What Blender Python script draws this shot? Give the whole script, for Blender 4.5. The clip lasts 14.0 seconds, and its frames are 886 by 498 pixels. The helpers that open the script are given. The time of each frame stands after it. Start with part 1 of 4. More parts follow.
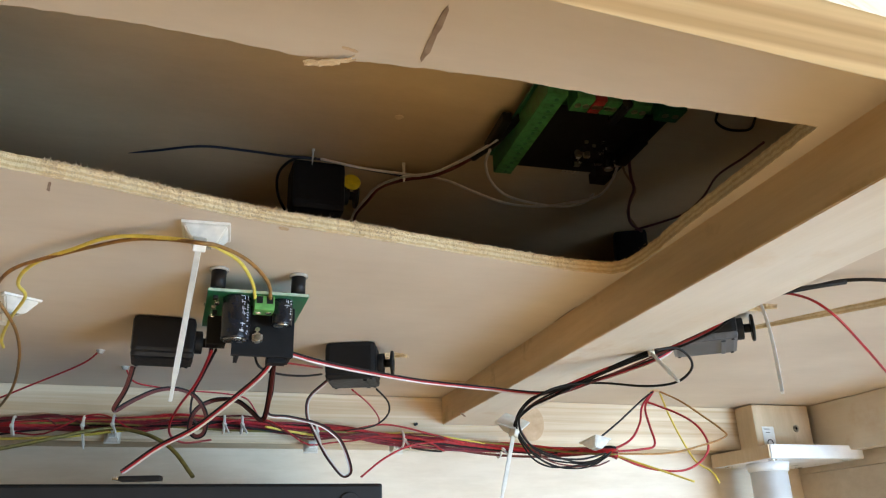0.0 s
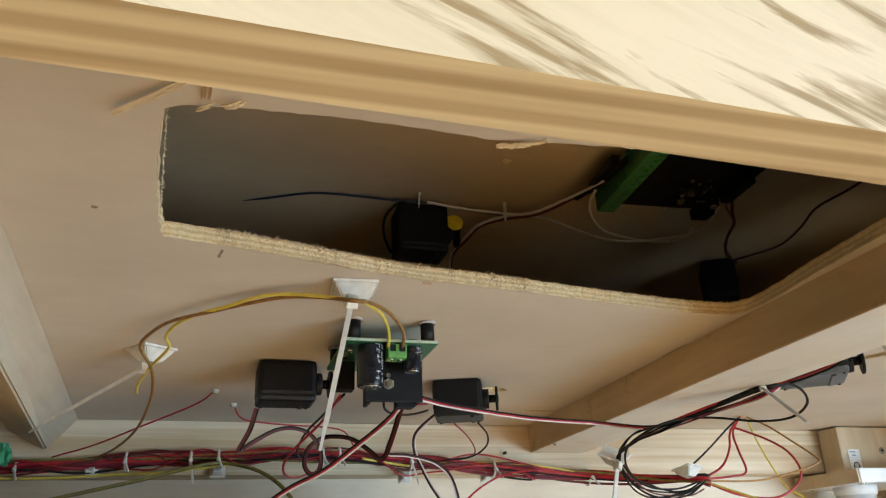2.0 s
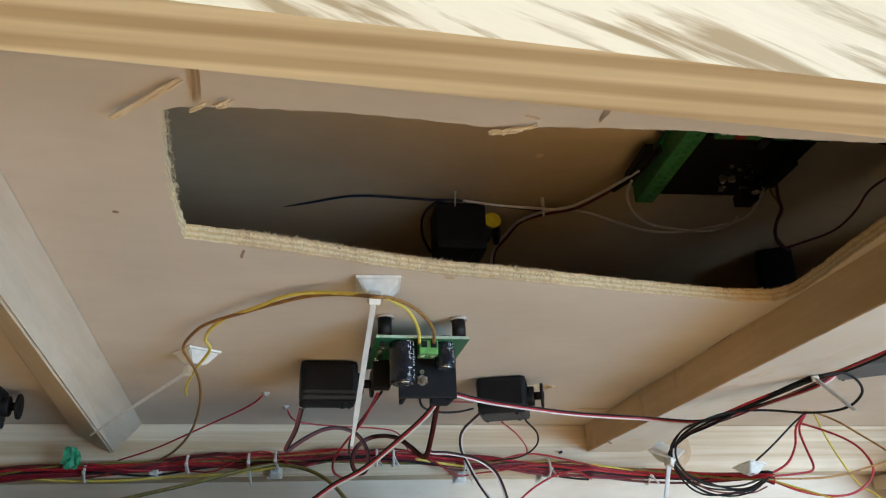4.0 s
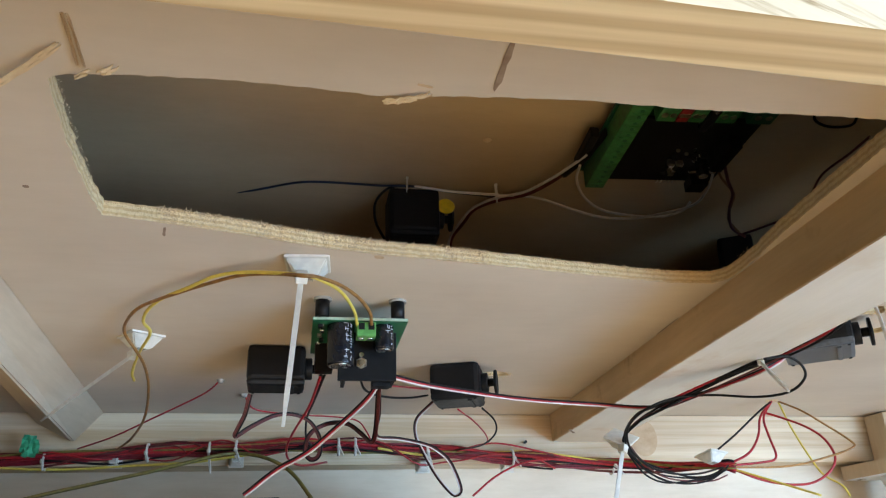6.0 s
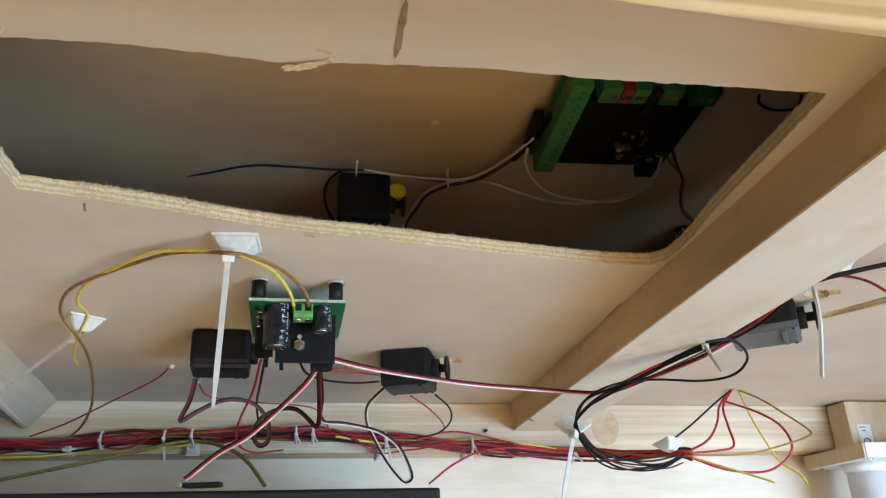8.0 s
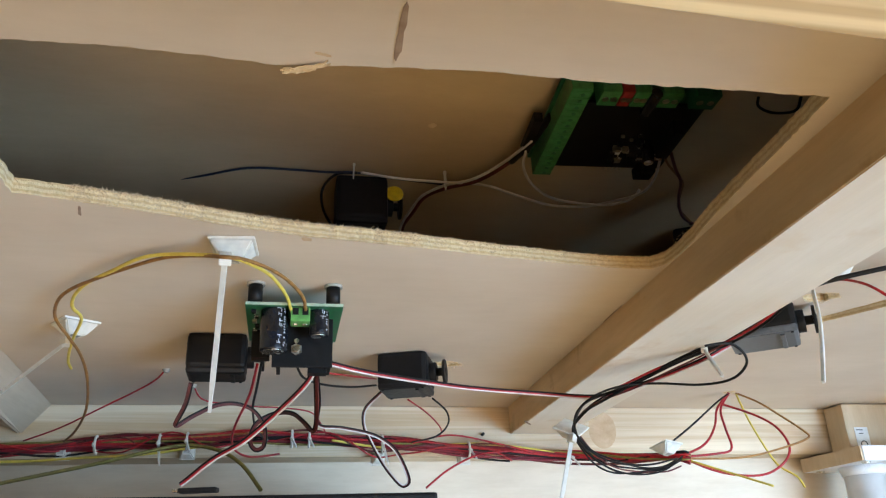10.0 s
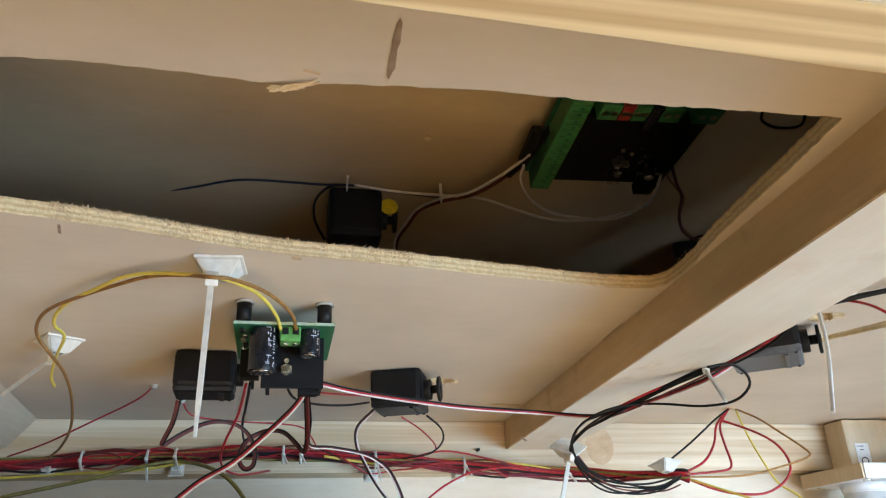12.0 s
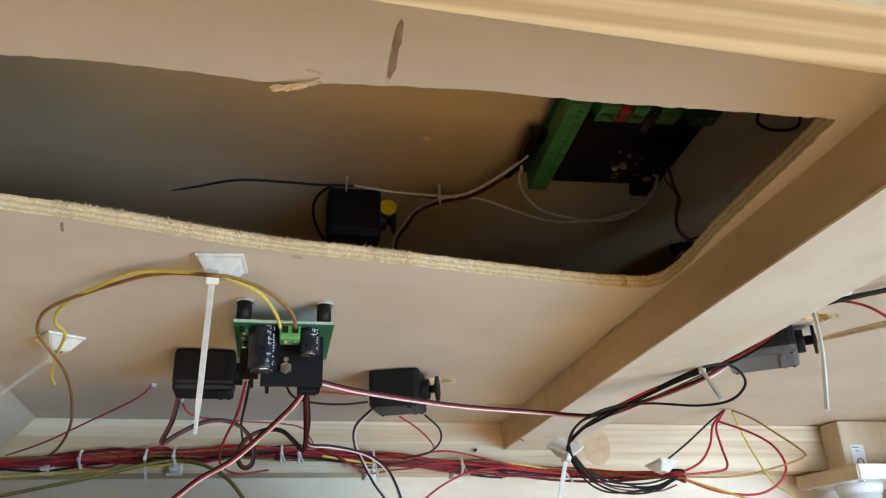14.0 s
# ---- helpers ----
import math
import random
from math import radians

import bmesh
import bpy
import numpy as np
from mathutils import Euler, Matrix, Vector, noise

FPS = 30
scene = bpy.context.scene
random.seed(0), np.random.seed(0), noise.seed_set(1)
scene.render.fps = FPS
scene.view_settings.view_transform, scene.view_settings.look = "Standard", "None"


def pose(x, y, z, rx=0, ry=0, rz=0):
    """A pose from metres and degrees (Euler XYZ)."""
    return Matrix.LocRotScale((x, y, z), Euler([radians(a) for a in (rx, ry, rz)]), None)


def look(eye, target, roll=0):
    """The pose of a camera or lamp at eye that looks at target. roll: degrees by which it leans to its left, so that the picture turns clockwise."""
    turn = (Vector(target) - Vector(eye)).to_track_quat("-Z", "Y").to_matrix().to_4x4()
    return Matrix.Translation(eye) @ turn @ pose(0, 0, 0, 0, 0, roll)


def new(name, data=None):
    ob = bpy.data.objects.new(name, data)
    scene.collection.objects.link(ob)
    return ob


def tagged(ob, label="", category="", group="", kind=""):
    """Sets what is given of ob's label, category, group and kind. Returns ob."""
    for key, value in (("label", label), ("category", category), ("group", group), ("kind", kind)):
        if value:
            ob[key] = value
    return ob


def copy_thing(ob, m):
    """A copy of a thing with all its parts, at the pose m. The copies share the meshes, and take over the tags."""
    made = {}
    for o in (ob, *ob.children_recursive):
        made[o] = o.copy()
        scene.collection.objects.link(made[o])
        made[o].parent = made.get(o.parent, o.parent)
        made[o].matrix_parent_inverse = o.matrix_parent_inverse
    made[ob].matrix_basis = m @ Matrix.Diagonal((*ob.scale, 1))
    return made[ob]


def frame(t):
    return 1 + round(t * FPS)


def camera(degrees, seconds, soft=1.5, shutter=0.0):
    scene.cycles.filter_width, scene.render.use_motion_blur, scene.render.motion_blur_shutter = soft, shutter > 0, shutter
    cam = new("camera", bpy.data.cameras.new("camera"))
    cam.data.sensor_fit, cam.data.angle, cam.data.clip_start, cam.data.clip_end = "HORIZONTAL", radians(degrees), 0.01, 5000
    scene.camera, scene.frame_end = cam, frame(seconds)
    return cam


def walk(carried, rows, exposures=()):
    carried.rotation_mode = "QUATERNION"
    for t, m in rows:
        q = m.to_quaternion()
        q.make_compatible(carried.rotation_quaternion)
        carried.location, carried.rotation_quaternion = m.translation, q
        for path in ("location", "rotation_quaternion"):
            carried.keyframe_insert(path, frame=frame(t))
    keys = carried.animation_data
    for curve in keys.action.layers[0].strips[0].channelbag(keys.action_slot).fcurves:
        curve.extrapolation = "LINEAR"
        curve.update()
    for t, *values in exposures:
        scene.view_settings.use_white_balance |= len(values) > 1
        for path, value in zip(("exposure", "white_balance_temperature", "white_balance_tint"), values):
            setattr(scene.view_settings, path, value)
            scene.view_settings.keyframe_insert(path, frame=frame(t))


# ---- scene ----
cam = camera(59.1, 14.0, soft=1.2)
PATH = [
    (0, (-0.033, 0.035, 0.8834), (0.58, 1.791, 1.6174), -1.9),
    (0.5, (-0.037, 0.035, 0.8873), (0.569, 1.793, 1.6218), -1.8),
    (1, (-0.035, 0.039, 0.886), (0.571, 1.796, 1.623), -1.8),
    (1.5, (-0.053, 0.037, 0.897), (0.535, 1.795, 1.648), -2.0),
    (2, (-0.077, 0.032, 0.896), (0.458, 1.802, 1.657), -2.2),
    (2.5, (-0.08, 0.028, 0.8964), (0.38, 1.813, 1.6714), -2.2),
    (5, (-0.036, 0.028, 0.8854), (0.306, 1.837, 1.6694), -2.0),
    (5.5, (-0.031, 0.027, 0.8843), (0.314, 1.836, 1.6688), -2.1),
    (6, (-0.029, 0.027, 0.8825), (0.318, 1.835, 1.666), -2.0),
    (6.5, (-0.013, 0.024, 0.88), (0.347, 1.829, 1.661), -2.2),
    (7, (-0.005, 0.02, 0.882), (0.363, 1.824, 1.663), -2.2),
    (7.5, (-0.001, 0.026, 0.875), (0.37, 1.832, 1.651), -2.2),
    (8, (-0.005, 0.028, 0.876), (0.363, 1.834, 1.653), -2.1),
    (10.5, (-0.006, 0.032, 0.879), (0.378, 1.832, 1.661), -2.2),
    (11, (-0.001, 0.038, 0.884), (0.386, 1.836, 1.67), -2.1),
    (11.5, (-0.002, 0.038, 0.888), (0.387, 1.833, 1.679), -2.1),
    (12, (-0.004, 0.037, 0.8872), (0.386, 1.832, 1.6762), -2.1),
    (12.5, (0.001, 0.032, 0.888), (0.394, 1.826, 1.681), -2.0),
    (13, (0.001, 0.034, 0.882), (0.4, 1.827, 1.674), -2.1),
    (13.5, (-0.002, 0.034, 0.885), (0.397, 1.826, 1.678), -2.0),
    (14, (-0.005, 0.035, 0.885), (0.391, 1.827, 1.68), -2.0),
]
EXPOSURES = [
    (0.0, 1.47, 6600, 13), (1.0, 1.49, 6600, 13), (1.5, 1.39, 6800, 13), (2.0, 1.08, 7200, 13), (2.5, 1.03, 6510, 13), (5.0, 1.23, 6300, 13),
    (6.5, 1.33, 6200, 13), (8.0, 1.44, 6250, 13), (10.5, 1.46, 6350, 13), (12.0, 1.42, 6500, 13), (14.0, 1.39, 6500, 13),
]
walk(cam, [(t, look(eye, target, roll)) for t, eye, target, roll in PATH], EXPOSURES)

# ---- light ----
world = bpy.data.worlds.new("world")
scene.world = world
world.use_nodes = True
wn = world.node_tree
sky = wn.nodes.new("ShaderNodeTexSky")
sky.sky_type, sky.sun_disc = "NISHITA", False
sky.sun_elevation, sky.sun_rotation = radians(37.5), radians(186)
wn.links.new(sky.outputs[0], wn.nodes["Background"].inputs[0])
wn.nodes["Background"].inputs[1].default_value = 0.1


def area(name, m, sx, sy, watts, colour):
    d = bpy.data.lights.new(name, "AREA")
    d.shape, d.size, d.size_y, d.energy, d.color = "RECTANGLE", sx, sy, watts, colour
    o = new(name, d)
    o.matrix_world = m
    return o


# daylight in the two openings of the added, unseen room
area("window_light", look((0.90, -0.46, 0.70), (0.35, 0.35, 1.0)), 0.8, 0.6, 12.8, (0.48, 0.74, 1.0))
area("window_light_front", look((0.10, -2.30, 1.30), (0.0, 0.0, 0.95)), 1.3, 1.4, 8.5, (1.0, 0.86, 0.60))
sun = new("sun", bpy.data.lights.new("sun", "SUN"))
sun.data.energy, sun.data.angle, sun.data.color = 5.0, radians(0.5), (1.0, 0.95, 0.86)
sun.matrix_world = look((-0.6, -6.0, 3.95), (-0.1, -0.9, 0.0))


# ---- materials ----
def mat(name, base, rough=0.5, metal=0.0):
    m = bpy.data.materials.new(name)
    m.use_nodes = True
    b = m.node_tree.nodes["Principled BSDF"]
    b.inputs["Base Color"].default_value = (*base, 1)
    b.inputs["Roughness"].default_value = rough
    b.inputs["Metallic"].default_value = metal
    return m


def node(m, kind, **sets):
    n = m.node_tree.nodes.new(kind)
    for k, v in sets.items():
        n.inputs[k].default_value = v
    return n


def link(m, a, b):
    m.node_tree.links.new(a, b)


def coords(m, scale=(1, 1, 1), turn=(0, 0, 0)):
    tc = node(m, "ShaderNodeTexCoord")
    mp = node(m, "ShaderNodeMapping")
    mp.inputs["Scale"].default_value = scale
    rt = node(m, "ShaderNodeMapping")
    rt.inputs["Rotation"].default_value = [radians(a) for a in turn]
    link(m, tc.outputs["Object"], rt.inputs["Vector"])
    link(m, rt.outputs[0], mp.inputs["Vector"])
    return mp.outputs[0]


def ramp(m, fac, stops):
    r = node(m, "ShaderNodeValToRGB")
    e = r.color_ramp.elements
    while len(e) < len(stops):
        e.new(0.5)
    for el, (p, c) in zip(e, stops):
        el.position, el.color = p, (*c, 1)
    link(m, fac, r.inputs[0])
    return r.outputs[0]


def mix(m, fac, a, b, mode="MIX"):
    n = node(m, "ShaderNodeMix")
    n.data_type, n.blend_type = "RGBA", mode
    if isinstance(fac, float):
        n.inputs[0].default_value = fac
    else:
        link(m, fac, n.inputs[0])
    for sock, v in ((n.inputs[6], a), (n.inputs[7], b)):
        if isinstance(v, tuple):
            sock.default_value = (*v, 1)
        else:
            link(m, v, sock)
    return n.outputs[2]


def bump(m, height, strength, dist=0.001):
    b = node(m, "ShaderNodeBump", Strength=strength, Distance=dist)
    link(m, height, b.inputs["Height"])
    link(m, b.outputs[0], m.node_tree.nodes["Principled BSDF"].inputs["Normal"])


def base_of(m):
    return m.node_tree.nodes["Principled BSDF"].inputs["Base Color"]


def wood(name, light, dark, scale, rough=0.65, fine=1.0, stain=None, turn=(0, 0, 0), contrast=(0.35, 0.7), soft=0.35, relief=0.25):
    """Stretched noise for the grain, broad noise for tone, fine noise for pores."""
    m = mat(name, light, rough)
    v = coords(m, scale, turn)
    g = node(m, "ShaderNodeTexNoise", Scale=1.0, Detail=5.0, Roughness=0.6, Distortion=0.6)
    link(m, v, g.inputs["Vector"])
    c = ramp(m, g.outputs[0], [(contrast[0], dark), (contrast[1], light)])
    t = node(m, "ShaderNodeTexNoise", Scale=14.0, Detail=3.0)
    link(m, coords(m), t.inputs["Vector"])
    tone = ramp(m, t.outputs[0], [(0.3, (0.84, 0.82, 0.8)), (0.7, (1, 1, 1))])
    c = mix(m, 0.8, c, tone, "MULTIPLY")
    f = node(m, "ShaderNodeTexNoise", Scale=3.0 * fine, Detail=4.0, Roughness=0.7)
    link(m, v, f.inputs["Vector"])
    c = mix(m, soft, c, ramp(m, f.outputs[0], [(0.35, (0.78, 0.74, 0.68)), (0.6, (1, 1, 1))]), "MULTIPLY")
    if stain:
        s = node(m, "ShaderNodeTexNoise", Scale=stain[0], Detail=4.0, Roughness=0.65)
        link(m, coords(m), s.inputs["Vector"])
        k = ramp(m, s.outputs[0], [(0.58, (0, 0, 0)), (0.75, (1, 1, 1))])
        c = mix(m, k, c, stain[1])
    link(m, c, base_of(m))
    bump(m, f.outputs[0], relief, 0.0006)
    return m


PLY = wood("plywood_face", (0.72, 0.615, 0.50), (0.70, 0.59, 0.475), (7, 30, 30), 0.6, 2.0, (8, (0.65, 0.535, 0.41)), soft=0.12, relief=0.07)
UPPER = wood("upper_plywood", (0.66, 0.51, 0.32), (0.61, 0.46, 0.28), (10, 30, 30), 0.7, 2.0, soft=0.15, relief=0.06)
PINE = wood("pine", (0.77, 0.65, 0.48), (0.60, 0.44, 0.27), (2.5, 30, 130), 0.55, 1.2, contrast=(0.38, 0.62))
PINE_Y = wood("pine_along", (0.85, 0.775, 0.665), (0.81, 0.725, 0.60), (60, 4, 60), 0.55, 1.2, (26, (0.68, 0.55, 0.40)), soft=0.2, relief=0.1)
# deeper gold on the sawn side stands in for warm bounce off the deck
PINE_SAWN_BOUNCE = wood("pine_sawn_bounce", (0.86, 0.66, 0.40), (0.77, 0.55, 0.30), (30, 5, 60), 0.7, 1.2, (30, (0.50, 0.33, 0.16)))
PINE_PALE = wood("pine_greyed", (0.70, 0.58, 0.44), (0.61, 0.49, 0.36), (60, 4, 60), 0.55, 1.2, (20, (0.58, 0.48, 0.36)), relief=0.12)
PINE_V = wood("pine_block", (0.72, 0.58, 0.40), (0.62, 0.47, 0.30), (45, 45, 8), 0.55, 1.2)
FASCIA = wood("fascia_plywood", (0.72, 0.62, 0.45), (0.36, 0.26, 0.14), (28, 14, 270), 0.5, 0.5, turn=(0, -20, 0), contrast=(0.385, 0.48))
PANEL = wood("back_plywood", (0.74, 0.65, 0.53), (0.68, 0.58, 0.45), (5, 20, 30), 0.6, 1.5)
SPLINT = wood("splinter_wood", (0.87, 0.72, 0.49), (0.76, 0.58, 0.36), (90, 90, 90), 0.8)


def ply_edge(name, light, dark, layers):
    m = mat(name, light, 0.85)
    w = node(m, "ShaderNodeTexWave", Scale=layers, Distortion=1.6, Detail=3.0)
    w.inputs["Detail Scale"].default_value = 3.0
    w.bands_direction = "Z"
    link(m, coords(m), w.inputs["Vector"])
    n = node(m, "ShaderNodeTexNoise", Scale=420.0, Detail=4.0, Roughness=0.75)
    link(m, coords(m), n.inputs["Vector"])
    c = ramp(m, w.outputs[0], [(0.25, dark), (0.6, light)])
    c = mix(m, 0.75, c, ramp(m, n.outputs[0], [(0.3, (0.76, 0.69, 0.58)), (0.55, (1, 1, 1))]), "MULTIPLY")
    link(m, c, base_of(m))
    bump(m, n.outputs[0], 0.9, 0.0015)
    return m


PLY_EDGE = ply_edge("plywood_cut_edge", (0.92, 0.75, 0.47), (0.80, 0.60, 0.33), 150.0)
# the fascia's lower edge shows its veneers side by side
FASCIA_EDGE = mat("fascia_edge", (0.66, 0.47, 0.25), 0.6)
_w = node(FASCIA_EDGE, "ShaderNodeTexWave", Scale=95.0, Distortion=1.2, Detail=2.0)
_w.bands_direction = "Y"
link(FASCIA_EDGE, coords(FASCIA_EDGE, (0.12, 1, 1)), _w.inputs["Vector"])
_n = node(FASCIA_EDGE, "ShaderNodeTexNoise", Scale=1.0, Detail=5.0)
link(FASCIA_EDGE, coords(FASCIA_EDGE, (20, 400, 400)), _n.inputs["Vector"])
_c = ramp(FASCIA_EDGE, _w.outputs[0], [(0.2, (0.60, 0.41, 0.21)), (0.8, (0.82, 0.63, 0.36))])
link(FASCIA_EDGE, mix(FASCIA_EDGE, 0.6, _c, ramp(FASCIA_EDGE, _n.outputs[0], [(0.35, (0.72, 0.66, 0.58)), (0.6, (1, 1, 1))]), "MULTIPLY"), base_of(FASCIA_EDGE))


def plastic(name, colour, rough=0.4, speck=0.12, size=300.0, metal=0.0):
    m = mat(name, colour, rough, metal)
    n = node(m, "ShaderNodeTexNoise", Scale=size, Detail=3.0)
    link(m, coords(m), n.inputs["Vector"])
    lo = tuple(c * (1 - speck * 2.5) for c in colour)
    hi = tuple(min(1, c * (1 + speck)) for c in colour)
    link(m, ramp(m, n.outputs[0], [(0.35, lo), (0.65, hi)]), base_of(m))
    r = node(m, "ShaderNodeMapRange")
    r.inputs["To Min"].default_value, r.inputs["To Max"].default_value = max(0.05, rough - 0.1), min(1, rough + 0.12)
    link(m, n.outputs[0], r.inputs["Value"])
    link(m, r.outputs[0], m.node_tree.nodes["Principled BSDF"].inputs["Roughness"])
    bump(m, n.outputs[0], 0.08, 0.0003)
    return m


CABINET_PAINT = plastic("black_cabinet", (0.006, 0.006, 0.0065), 0.6, 0.15, 120)
BLACK = plastic("black_plastic", (0.006, 0.006, 0.007), 0.5)
# black plastic lightened to grey for the window's sheen on one servo cover
SHEEN_CASE = plastic("sheen_grey_case", (0.105, 0.115, 0.13), 0.35)
DARK_CASE = plastic("dark_grey_case", (0.012, 0.0125, 0.014), 0.45)
CAP_SLEEVE = plastic("capacitor_sleeve", (0.012, 0.013, 0.018), 0.22)
PCB = plastic("green_board", (0.015, 0.145, 0.058), 0.35)
PCB_EDGE = plastic("pale_board_edge", (0.42, 0.52, 0.40), 0.5)
PCB_DARK = plastic("dark_green_board", (0.012, 0.12, 0.05), 0.4)
TERMINAL = plastic("green_terminal", (0.11, 0.33, 0.085), 0.45)
TERMINAL_DIM = plastic("leaf_green_terminal", (0.05, 0.22, 0.075), 0.5)
RED_BLOCK = plastic("red_terminal", (0.30, 0.025, 0.025), 0.45)
NYLON = plastic("white_nylon", (0.74, 0.715, 0.65), 0.35, 0.04)
METAL = plastic("bright_metal", (0.75, 0.74, 0.70), 0.25, 0.05, 300, 1.0)
BRASS = plastic("screw_metal", (0.45, 0.40, 0.30), 0.35, 0.15, 300, 1.0)
YELLOW_P = plastic("yellow_plastic", (0.85, 0.62, 0.02), 0.4, 0.05)
W_RED = plastic("red_wire", (0.42, 0.014, 0.022), 0.4)
W_DRED = plastic("dark_red_wire", (0.20, 0.008, 0.020), 0.45)
W_BLACK = plastic("black_wire", (0.007, 0.0065, 0.007), 0.5)
W_WHITE = plastic("white_wire", (0.70, 0.65, 0.61), 0.4, 0.04)
W_YELLOW = plastic("yellow_wire", (0.72, 0.56, 0.10), 0.4, 0.05)
W_BROWN = plastic("brown_wire", (0.30, 0.145, 0.04), 0.45)
W_ORANGE = plastic("tan_wire", (0.42, 0.21, 0.06), 0.45)
W_OLIVE = plastic("olive_wire", (0.20, 0.16, 0.035), 0.45)
W_MAROON = plastic("maroon_wire", (0.12, 0.02, 0.018), 0.45)
W_BLUE = plastic("blue_black_wire", (0.02, 0.03, 0.06), 0.45)
for _m in (BLACK, DARK_CASE, CABINET_PAINT, W_BLACK):
    _m.node_tree.nodes["Principled BSDF"].inputs["Specular IOR Level"].default_value = 0.28
GREEN_TAPE = plastic("green_tape", (0.05, 0.36, 0.18), 0.5)
PRINT = mat("pale_print", (0.46, 0.47, 0.49), 0.5)
TIE = plastic("natural_nylon", (0.74, 0.73, 0.69), 0.35, 0.04)
TIE.node_tree.nodes["Principled BSDF"].inputs["Transmission Weight"].default_value = 0.2
DARK_PRINT = mat("dark_print", (0.05, 0.05, 0.05), 0.6)
PAPER = plastic("white_paper", (0.78, 0.77, 0.74), 0.7, 0.03)
WHITE_PAINT = plastic("white_lacquer", (0.80, 0.81, 0.82), 0.3, 0.03, 60)
# dim brown so the unseen room throws little light back
WALL = plastic("dim_room_paint", (0.36, 0.30, 0.22), 0.8, 0.03, 8)
FLOOR = wood("floor_boards", (0.68, 0.475, 0.215), (0.54, 0.375, 0.17), (2, 25, 25), 0.4)
HOT_GLUE = plastic("cloudy_glue", (0.46, 0.45, 0.42), 0.25, 0.05)
KNOT = wood("pine_knot", (0.70, 0.52, 0.34), (0.56, 0.38, 0.22), (60, 60, 60), 0.5)
STAIN_AND_SHADE = wood("dark_stain_and_shade", (0.42, 0.31, 0.23), (0.25, 0.16, 0.11), (80, 80, 80), 0.8)


# ---- mesh helpers ----
def obj(name, bm, material):
    me = bpy.data.meshes.new(name)
    bm.normal_update()
    bm.to_mesh(me)
    bm.free()
    for m in material if isinstance(material, (list, tuple)) else (material,):
        me.materials.append(m)
    return new(name, me)


def part(name, bm, material, parent, label=""):
    o = obj(name, bm, material)
    o.parent = parent
    return tagged(o, label)


def thing(name, bm, material, label, category, group="", kind=""):
    return tagged(obj(name, bm, material), label, category, group, kind)


def holder(name, place, label, category, group="", rz=0.0):
    o = new(name)
    o.empty_display_size = 0.01
    o.matrix_world = pose(*place, 0, 0, rz)
    return tagged(o, label, category, group)


def add_box(bm, x0, x1, y0, y1, z0, z1, bev=0.0, m=None, seg=2):
    r = bmesh.ops.create_cube(bm, size=1.0)
    vs = r["verts"]
    bmesh.ops.transform(bm, verts=vs, matrix=Matrix.Translation(((x0 + x1) / 2, (y0 + y1) / 2, (z0 + z1) / 2)) @ Matrix.Diagonal((x1 - x0, y1 - y0, z1 - z0, 1)))
    if bev:
        es = list({e for v in vs for e in v.link_edges})
        out = bmesh.ops.bevel(bm, geom=es, offset=bev, segments=seg, profile=0.6, affect="EDGES")
        vs = list({v for f in out["faces"] for v in f.verts} | {v for v in vs if v.is_valid})
    if m is not None:
        bmesh.ops.transform(bm, verts=vs, matrix=m)
    return vs


def box(x0, x1, y0, y1, z0, z1, bev=0.0, m=None):
    bm = bmesh.new()
    add_box(bm, x0, x1, y0, y1, z0, z1, bev, m)
    return bm


def cyl(r, depth, m, seg=24, r2=None, bev=0.0):
    """A cylinder along the local z from 0 to depth."""
    bm = bmesh.new()
    bmesh.ops.create_cone(bm, cap_ends=True, segments=seg, radius1=r, radius2=r if r2 is None else r2, depth=depth)
    if bev:
        es = [e for e in bm.edges if abs(e.verts[0].co.z - e.verts[1].co.z) < 1e-7]
        bmesh.ops.bevel(bm, geom=es, offset=bev, segments=3, profile=0.5, affect="EDGES")
    bmesh.ops.translate(bm, verts=bm.verts, vec=(0, 0, depth / 2))
    bmesh.ops.transform(bm, verts=bm.verts, matrix=m)
    for f in bm.faces:
        f.smooth = len(f.verts) == 4
    return bm


def spline(points, per=8):
    p = [Vector(q) for q in points]
    p = [p[0] * 2 - p[1]] + p + [p[-1] * 2 - p[-2]]
    out = []
    for i in range(1, len(p) - 2):
        a, b, c, d = p[i - 1:i + 3]
        for k in range(per):
            t = k / per
            out.append(0.5 * (2 * b + (c - a) * t + (2 * a - 5 * b + 4 * c - d) * t * t + (3 * b - a - 3 * c + d) * t ** 3))
    out.append(p[-2].copy())
    # ease small kinks
    for _ in range(2):
        out = [out[0]] + [(out[i - 1] + out[i] * 2 + out[i + 1]) / 4 for i in range(1, len(out) - 1)] + [out[-1]]
    return out


def sweep(line, r, seg=8, bm=None):
    bm = bm or bmesh.new()
    rings, up = [], Vector((0.13, 0.31, 0.94))
    for i, q in enumerate(line):
        t = (line[min(i + 1, len(line) - 1)] - line[max(i - 1, 0)]).normalized()
        a = (up - t * up.dot(t)).normalized()
        up = a
        b = t.cross(a)
        rings.append([bm.verts.new(q + (a * math.cos(k * math.tau / seg) + b * math.sin(k * math.tau / seg)) * r) for k in range(seg)])
    for r0, r1 in zip(rings, rings[1:]):
        for k in range(seg):
            f = bm.faces.new((r0[k], r0[(k + 1) % seg], r1[(k + 1) % seg], r1[k]))
            f.smooth = True
    bm.faces.new(rings[0][::-1])
    bm.faces.new(rings[-1])
    return bm


VIEW = Vector((0.2, 0.87, 0.45)).normalized()


